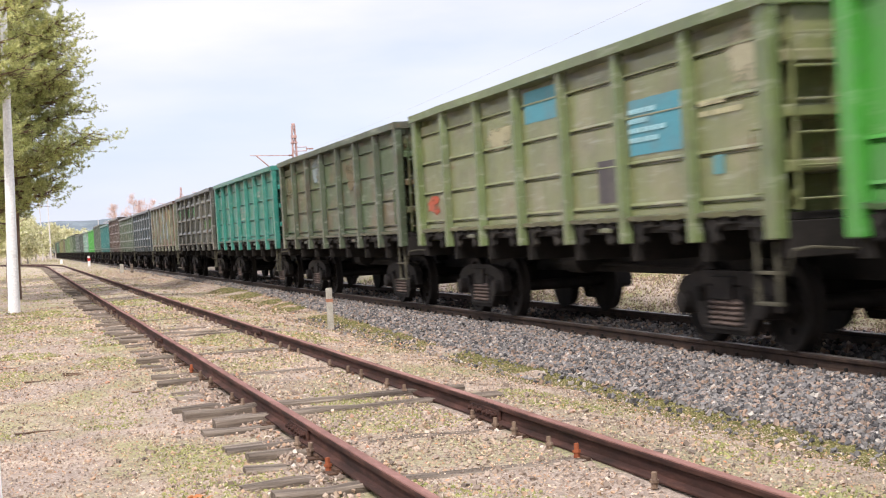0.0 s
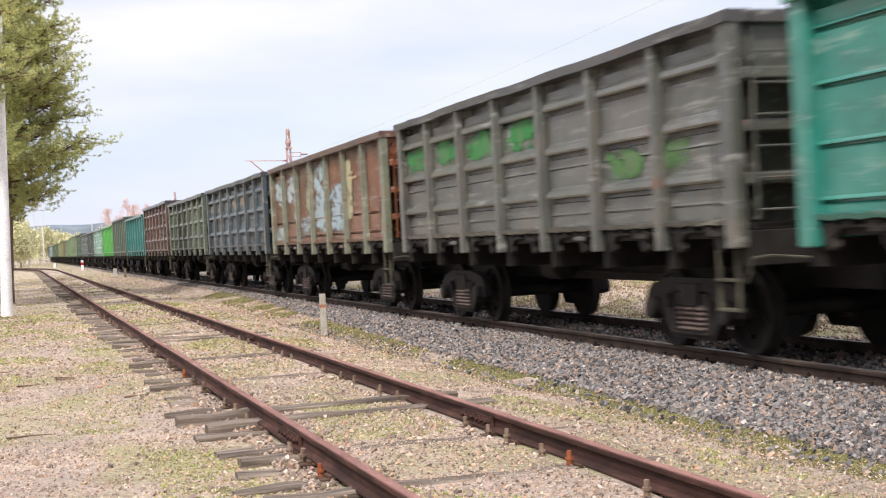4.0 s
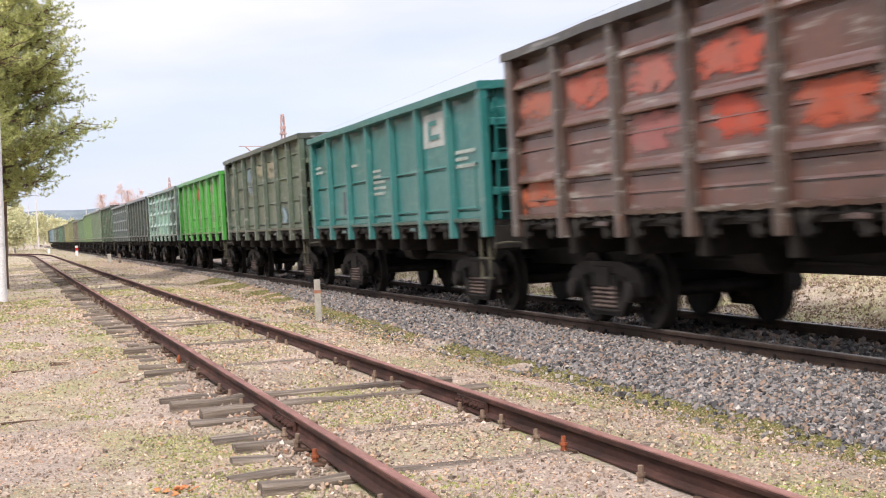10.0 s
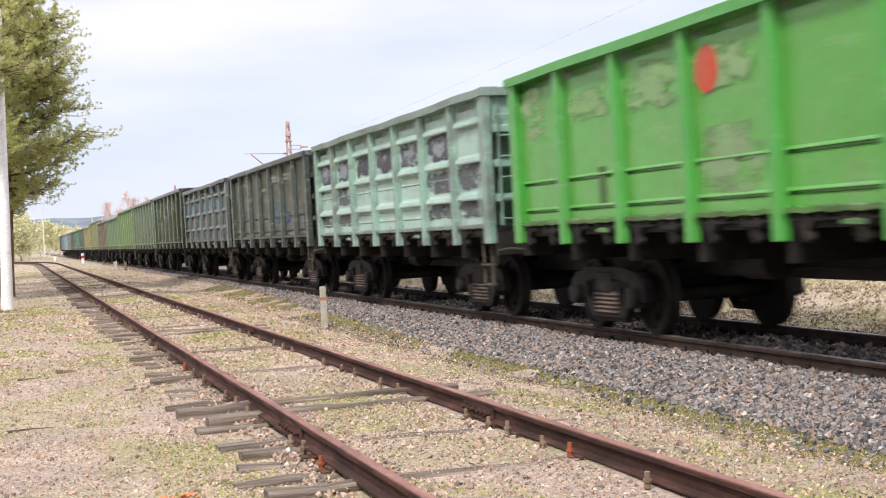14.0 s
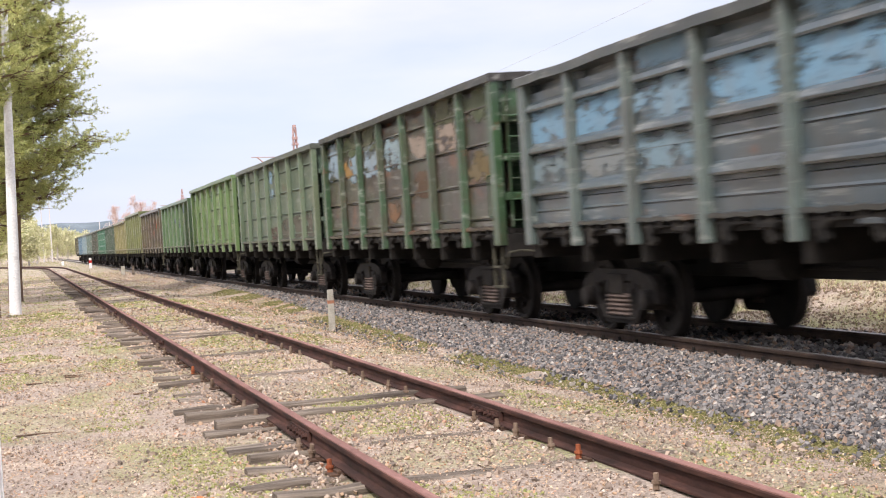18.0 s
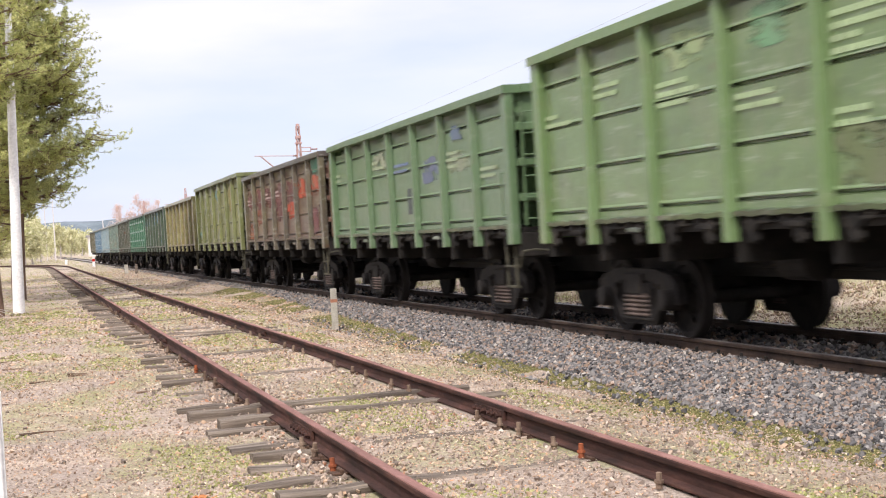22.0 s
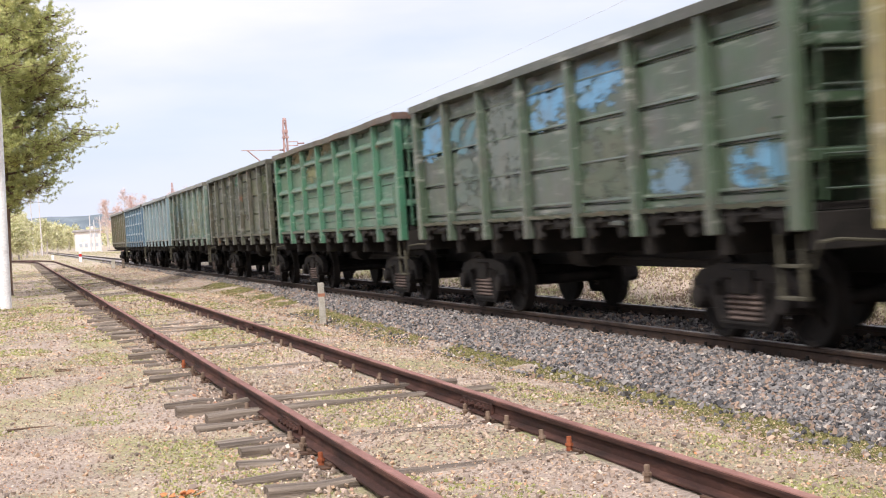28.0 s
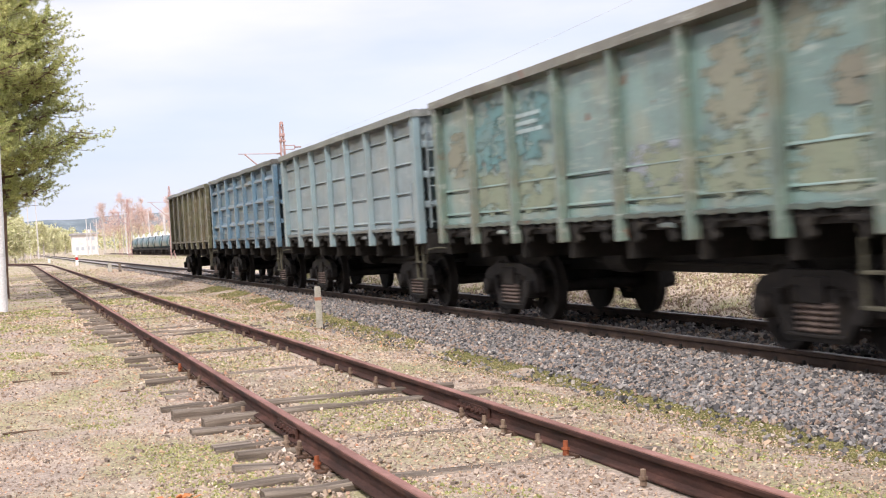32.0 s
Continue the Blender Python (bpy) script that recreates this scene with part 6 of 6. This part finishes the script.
# low white building with a flat roof
M_WALL = grainy("white_render", [(0.3, lin(222, 214, 208)), (0.7, lin(240, 236, 232))], 0.8, bump=0.1)
M_ROOF = grainy("grey_roof", [(0.3, lin(150, 146, 146)), (0.7, lin(184, 180, 178))], 0.8)
# panes coloured almost white, as if glare washed them out
M_GLASS_PALE = Mat("washed_out_glass", 0.1).colour(lin(186, 190, 196)).m
house = tagged(new("station_building"), "white rendered two-storey building with a flat grey roof", "building")
house.location = (19.9, 430, -0.45)
for x0, x1, y0, y1 in ((-3.6, 3.6, -4.0, -3.75), (-3.6, 3.6, 3.75, 4.0), (-3.6, -3.35, -3.748, 3.748), (3.35, 3.6, -3.748, 3.748)):
    bm = bmesh.new()
    slab(bm, x0, x1, y0, y1, -0.3, 5.7)
    part("wall", bm, M_WALL, house)
bm = bmesh.new()
slab(bm, -4.1, 4.1, -4.5, 4.5, 5.702, 6.3)
soften(bm, 0.05)
part("roof", bm, M_ROOF, house, "flat grey roof slab")
bm = bmesh.new()
slab(bm, 1.2, 1.7, -0.5, 0.0, 6.302, 7.3)
part("chimney", bm, M_WALL, house)
for x in (-2.2, -0.7, 0.8, 2.3):
    for z in (1.2, 4.0):
        if x in (0.8, 2.3) or z < 2:
            win = part("window", (lambda b: (slab(b, x - 0.5, x + 0.5, -4.04, -4.003, z, z + 1.2), b)[1])(bmesh.new()), M_WALL, house)
            bm = bmesh.new()
            slab(bm, x - 0.42, x + 0.42, -4.06, -4.044, z + 0.08, z + 1.12)
            part("pane", bm, M_GLASS_PALE, win)

# parked tank wagons on a farther track
M_TANK = paint("tank_paint", (84, 122, 128), (104, 136, 138), 0.12, 0.5)


def tank_wagon(x, y):
    root = tagged(new("tank_wagon"), "parked dull teal tank wagon with pale walkway rails", "freight wagon", "parked tank wagons")
    root.location = (x, y, -0.38)
    bm = bmesh.new()
    lathe(bm, [(-5.0, 0.25), (-4.95, 0.7), (-4.75, 1.0), (-4.4, 1.12), (4.4, 1.12), (4.75, 1.0), (4.95, 0.7), (5.0, 0.25)], "y", 24, (0, 0, 2.02))
    part("tank", bm, M_TANK, root, smooth=True)
    bm = bmesh.new()
    lathe(bm, [(3.08, 0.40), (3.36, 0.40), (3.40, 0.28)], "z", 16)
    slab(bm, -1.0, 1.0, -1.2, 1.2, 3.125, 3.17)
    part("dome", bm, M_WHITEWASH, root, "pale walkway and filling dome")
    bm = bmesh.new()
    slab(bm, -1.2, 1.2, -5.8, 5.8, 0.80, 1.1)
    part("frame", bm, M_BLACK, root)
    bm = bmesh.new()
    for s in (-1, 1):
        rod(bm, (-1.46, s * 0.25, 1.0), (-1.1, s * 0.25, 3.2), 0.03, seg=6)
    for i in range(6):
        rod(bm, (-1.40, -0.25, 1.2 + i * 0.33), (-1.40, 0.25, 1.2 + i * 0.33), 0.02, seg=6)
    part("ladder", bm, M_BLACK, root)
    bm = bmesh.new()
    for s in (-1, 1):
        for j in range(5):
            rod(bm, (s * 0.95, -1.2 + 0.6 * j, 3.17), (s * 0.95, -1.2 + 0.6 * j, 3.75), 0.035, seg=5)
        rod(bm, (s * 0.95, -1.2, 3.75), (s * 0.95, 1.2, 3.75), 0.04, seg=5)
    part("guard_rail", bm, M_WHITEWASH, root, "pale walkway rail")
    for e in (-1, 1):
        bogie = put("bogie", COMMON["bogie"], M_BLACK, root, (0, e * 3.9, 0))
        for s in (-1, 1):
            put("side_frame", COMMON["side_frame"], M_BLACK, bogie, (s * 1.018, 0, 0), turn=(0, 0, 0) if s < 0 else (0, 0, math.pi))
            put("wheelset", COMMON["wheelset"], M_BLACK, bogie, (0, s * 0.925, 0.475))


for k in range(9):
    tank_wagon(24.4, 296 - 12.0 * k)
yard = tagged(new("yard_track"), "farther yard track under the parked tank wagons", "railway track", kind="structure")
for side in (-1, 1):
    put("rail", rail_mesh("yard_rail", lambda y: 24.4 + side * GAUGE / 2, [*np.arange(100, 420, 20.0)], -0.38), M_RAIL_MAIN, yard)

# slim poles round the yard
M_POLE = grainy("pale_pole", [(0.3, lin(200, 192, 190)), (0.7, lin(226, 220, 218))], 2.0)
for i, (x, y, hgt) in enumerate(((3.2, 300, 13), (5.0, 310, 13), (-6, 260, 9), (14.5, 300, 7.5), (16.5, 300, 7.2), (15.6, 306, 6.5), (27, 300, 9), (34, 290, 12), (27.2, 270, 7.4), (25.9, 235, 7.4), (31, 310, 9), (24.5, 330, 9))):
    bm = bmesh.new()
    rod(bm, (0, 0, -0.8), (0, 0, hgt), 0.14, 0.08, 8)
    root = tagged(new("yard_pole"), "slim pale concrete pole in the yard", "pole", "poles round the yard")
    root.location = (x, y, 0)
    part("shaft", bm, M_POLE, root)
    if i in (0, 8, 9):
        bm = bmesh.new()
        slab(bm, -1.0, 1.0, -0.08, 0.08, hgt - 0.6, hgt - 0.4)
        part("crossarm", bm, M_POLE, root)

# ---- litter, gravel, moss and grass ----
M_LEAF = Mat("dry_leaves", 0.85)
M_LEAF.colour(M_LEAF.ramp(M_LEAF.random(island=True), [(0.0, lin(120, 92, 74)), (0.3, lin(168, 134, 104)), (0.6, lin(200, 172, 140)), (0.85, lin(216, 196, 168)), (1.0, lin(196, 124, 76))]))
M_LEAF = M_LEAF.m
M_GRASS = Mat("grass_moss", 0.85)
M_GRASS.colour(M_GRASS.ramp(M_GRASS.random(island=True), [(0.0, lin(112, 116, 66)), (0.5, lin(152, 152, 96)), (0.85, lin(190, 180, 134)), (1.0, lin(206, 192, 150))]))
M_GRASS = M_GRASS.m


def clear_of_rails(xy):
    d = np.minimum(abs(xy[:, 0] - (SIDE_X - GAUGE / 2)), abs(xy[:, 0] - (SIDE_X + GAUGE / 2)))
    return xy[d > 0.13]


def up_to_foot(xy):
    return xy[np.array([x < foot_x(y) + 0.08 for x, y in xy])]


xy = up_to_foot(clear_of_rails(np.vstack([bands(-3.2, 5.4, [(6.5, 13, 26000), (13, 22, 20000), (22, 40, 13000), (40, 110, 9000)]), bands(1.2, 4.6, [(6.5, 16, 6000)]), bands(5.3, 7.0, [(20, 40, 4500), (40, 110, 5000)])])))
s = RNG.uniform(0.0035, 0.0115, len(xy)) * np.clip(xy[:, 1] / 22, 1, 1.8)
big = RNG.random(len(xy)) < 0.025 + 0.05 * ((xy[:, 0] > 1.0) & (xy[:, 0] < 4.8))
s[big] *= 2.4
stones("gravel", np.column_stack([xy, z_on(xy) + s * 0.35]), s, M_GRAVEL, "pale loose gravel and pebbles on the soil", "gravel", 0.75)


xy = np.vstack([bands(1.72, 1.95, [(8, 15, 650), (15, 30, 800)]), bands(2.12, 2.45, [(8, 30, 900)]), bands(3.2, 3.5, [(8, 30, 1200)])])
s = RNG.uniform(0.006, 0.022, len(xy))
stones("gravel", np.column_stack([xy, np.maximum(z_on(xy), -0.185 + 0.02 * RNG.random(len(xy))) + s * 0.3]), s, M_GRAVEL, "loose stones heaped along the rails over the sleepers", "gravel", 0.75)


def flakes(name, xy, size, material, label, category, tilt=0.6, lift=0.012):
    n = len(xy)
    a = RNG.uniform(0, math.tau, n)
    u = np.stack([np.cos(a), np.sin(a), RNG.uniform(-tilt, tilt, n)], 1)
    w = np.stack([-np.sin(a), np.cos(a), RNG.uniform(-tilt, tilt, n)], 1)
    ln = (size * RNG.uniform(0.5, 1.4, n))[:, None]
    wd = ln * RNG.uniform(0.3, 0.7, (n, 1))
    c = np.column_stack([xy, z_on(xy) + lift * RNG.uniform(0.4, 1.6, n)])
    v = np.stack([c - u * ln, c - w * wd, c + u * ln, c + w * wd], 1).reshape(-1, 3)
    scatter(name, v, np.arange(n * 4).reshape(-1, 4), material, label, category)


xy = up_to_foot(clear_of_rails(np.vstack([bands(-3.4, 5.6, [(6.5, 13, 18000), (13, 24, 17000), (24, 45, 12000), (45, 120, 9000)]), bands(5.5, 7.0, [(20, 45, 4000), (45, 120, 3500)])])))
flakes("leaf_litter", xy, np.clip(xy[:, 1] / 16, 0.8, 2.0) * 0.0145, M_LEAF, "dry brown leaves and twigs strewn on the soil", "leaf litter")


def blades(xy, height, label, material=None):
    n = len(xy)
    c = np.column_stack([xy, z_on(xy) - 0.005])
    a = RNG.uniform(0, math.tau, n)
    side = np.stack([np.cos(a), np.sin(a), np.zeros(n)], 1) * (0.004 * np.clip(xy[:, 1] / 12, 1, 3))[:, None]
    tip = c + np.stack([RNG.normal(0, 0.5, n), RNG.normal(0, 0.5, n), RNG.uniform(0.5, 1.2, n)], 1) * height
    v = np.stack([c - side, c + side, tip], 1).reshape(-1, 3)
    scatter("grass", v, np.arange(n * 3).reshape(-1, 3), material or M_GRASS, label, "grass")


def patchy(x0, x1, rows, level, scale=(0.85, 0.47)):
    xy = clear_of_rails(bands(x0, x1, rows))
    keep = np.array([noise.noise((x * scale[0], y * scale[1], 1.7)) > level for x, y in xy])
    return xy[keep]


M_MOSS = Mat("moss_cushion", 0.95, space="World")
M_MOSS.colour(M_MOSS.mix(M_MOSS.ramp(M_MOSS.random(island=True), [(0.0, lin(114, 116, 66)), (0.5, lin(150, 150, 90)), (1.0, lin(178, 174, 118))]),
                         M_MOSS.ramp(M_MOSS.noise(60.0), [(0.3, (0.6, 0.6, 0.6, 1)), (0.7, (1.2, 1.2, 1.2, 1))]), 0.9, "MULTIPLY"))
M_MOSS = M_MOSS.m


M_MOSS_DARK = Mat("dark_moss", 0.95, space="World")
M_MOSS_DARK.colour(M_MOSS_DARK.mix(M_MOSS_DARK.ramp(M_MOSS_DARK.random(island=True), [(0.0, lin(86, 84, 46)), (0.5, lin(116, 112, 66)), (1.0, lin(148, 138, 92))]),
                                   M_MOSS_DARK.ramp(M_MOSS_DARK.noise(60.0), [(0.3, (0.6, 0.6, 0.6, 1)), (0.7, (1.2, 1.2, 1.2, 1))]), 0.9, "MULTIPLY"))
M_MOSS_DARK = M_MOSS_DARK.m


def moss(xy, size, label, material=None):
    s = RNG.uniform(0.5, 1.3, len(xy)) * size * np.clip(xy[:, 1] / 16, 1, 2.4)
    stones("moss", np.column_stack([xy, z_on(xy) + s * 0.02]), s, material or M_MOSS, label, "moss", 0.5, True)


moss(patchy(-3.2, 4.8, [(6.5, 14, 22000), (14, 26, 14000), (26, 45, 7000), (45, 110, 6000)], 0.08), 0.015, "low green moss cushions among the stones")
def foot_strip(rows, reach):
    """Places along the foot of the ballast, thinning out towards the siding, in patches."""
    yy = np.concatenate([RNG.uniform(a, b, n) for a, b, n in rows])
    xx = np.array([foot_x(y) for y in yy]) + 0.10 - np.abs(RNG.normal(0, reach, len(yy)))
    keep = np.array([noise.noise((x * 1.3, y * 0.6, 1.7)) > -0.22 for x, y in zip(xx, yy)])
    return np.column_stack([xx, yy])[keep]


moss(foot_strip([(7, 20, 20000), (20, 50, 15000)], 0.34), 0.014, "dark olive moss strip along the foot of the ballast", M_MOSS_DARK)
blades(patchy(-3.2, 4.8, [(6.5, 14, 30000), (14, 26, 24000), (26, 45, 12000)], 0.12), 0.035, "low moss and thin grass between the stones")
blades(foot_strip([(7, 20, 18000), (20, 45, 12000)], 0.40), 0.022, "olive moss strip along the foot of the ballast", M_MOSS_DARK)
xy = np.vstack([bands(-9, 7.5, [(95, 200, 5000), (200, 320, 6000)]), bands(10.5, 30, [(95, 200, 4000), (200, 340, 9000)])])
xy = xy[(abs(xy[:, 0] - SIDE_X - np.array([siding_shift(y) for y in xy[:, 1]])) > 1.3) & (abs(xy[:, 0] - 24.4) > 1.6)]
blades(xy, 0.16, "dry pale grass over the far yard")
blades(bands(10.6, 16, [(14, 60, 11000)]), 0.14, "dry yellow grass on the bank behind the line")
M_EARTH = Mat("bank_earth", 0.95)
M_EARTH.colour(M_EARTH.ramp(M_EARTH.random(island=True), [(0.0, lin(112, 96, 82)), (0.5, lin(146, 126, 106)), (0.85, lin(170, 148, 124)), (1.0, lin(204, 190, 170))]))
M_EARTH = M_EARTH.m
xy = bands(10.8, 15.5, [(14, 34, 18000), (34, 60, 8000)])
s = RNG.uniform(0.010, 0.034, len(xy))
stones("bank_rubble", np.column_stack([xy, z_on(xy) + s * 0.2]), s, M_EARTH, "rubble and earth clods on the bank", "rubble", 0.6)

# a few bare twigs lying by the pole and path
bm = bmesh.new()
for p, q in (((-1.3, 40.2, 0.3), (-0.7, 39.4, -0.2)), ((-1.5, 40.0, 0.25), (-0.55, 40.4, -0.15)), ((-1.0, 39.6, 0.1), (-0.3, 41.0, -0.15)), ((-1.4, 41, 0.6), (-0.9, 40.1, -0.2))):
    rod(bm, p, q, 0.012, 0.006, 5)
tagged(part("twigs", bm, M_BIRCH), "bare pale twigs on the ground by the pole", "twigs")


# dead sticks on the path and a heap of orange leaves by the sleepers
rnd = random.Random(77)
for k in range(16):
    bm = bmesh.new()
    x, y = (-0.2, 13.8) if k == 0 else (rnd.uniform(-2.2, 1.1), rnd.uniform(8.5, 30))
    z = ground_z(x, y) + 0.014
    p = Vector((0, 0, 0))
    a = rnd.uniform(-0.6, 0.6)
    for j in range(4):
        q = p + Vector((math.cos(a), math.sin(a), rnd.uniform(-0.04, 0.06))) * (0.11 if k == 0 else rnd.uniform(0.04, 0.10))
        rod(bm, p, q, 0.013 - 0.0025 * j, 0.0105 - 0.0025 * j, 5)
        a += rnd.uniform(-0.5, 0.5)
        p = q
    stick = tagged(part("dead_stick", bm, M_BARK), "short dead stick lying on the soil", "stick", "sticks on the path")
    stick.location = (x, y, z)
M_ORANGE_LEAF = grainy("orange_leaf", [(0.3, lin(176, 104, 62)), (0.7, lin(214, 146, 96))], 8.0)
for k in range(14):
    x, y = 0.95 + rnd.gauss(0, 0.07), 9.4 + rnd.gauss(0, 0.10)
    bm = bmesh.new()
    outline = [(math.cos(i * math.tau / 9) * (0.034 if i % 2 else 0.024), math.sin(i * math.tau / 9) * (0.024 if i % 2 else 0.018)) for i in range(9)]
    top = [bm.verts.new((u, v, 0.006 * math.sin(u * 80) + 0.003)) for u, v in outline]
    low = [bm.verts.new((u, v, 0.006 * math.sin(u * 80))) for u, v in outline]
    bm.faces.new(top)
    bm.faces.new(low[::-1])
    for i in range(9):
        bm.faces.new((low[i], low[(i + 1) % 9], top[(i + 1) % 9], top[i]))
    leaf = tagged(part("fallen_leaf", bm, M_ORANGE_LEAF), "dry orange fallen leaf on the soil", "leaf", "heap of orange leaves")
    leaf.location = (x, y, ground_z(x, y) + 0.016)
    leaf.rotation_euler = (rnd.uniform(-0.3, 0.3), rnd.uniform(-0.3, 0.3), rnd.uniform(0, 6.28))


# ---- what moves ----
def travelled(t):
    """Wagon lengths that the train has gone since the start; it gathers speed slightly."""
    return 7.52e-06 * t ** 3 + 3.102e-04 * t ** 2 + 0.736957 * t


def motions():
    times = [i * 1.0 for i in range(33)]
    for index, root in WAGONS:
        rear = (index + 0.777) * PITCH
        walk(root, [(t, pose(MAIN_X, rear - BODY / 2 - travelled(t) * PITCH, 0)) for t in times])
    # the wheels roll on the rails
    turns = [(f / 30, Matrix.Rotation((travelled(f / 30) * PITCH / 0.475) % math.tau, 4, "X")) for f in range(0, 961, 2)]
    for wheel in WHEELS:
        place = Matrix.Translation(wheel.location)
        walk(wheel, [(t, place @ m) for t, m in turns])


motions()
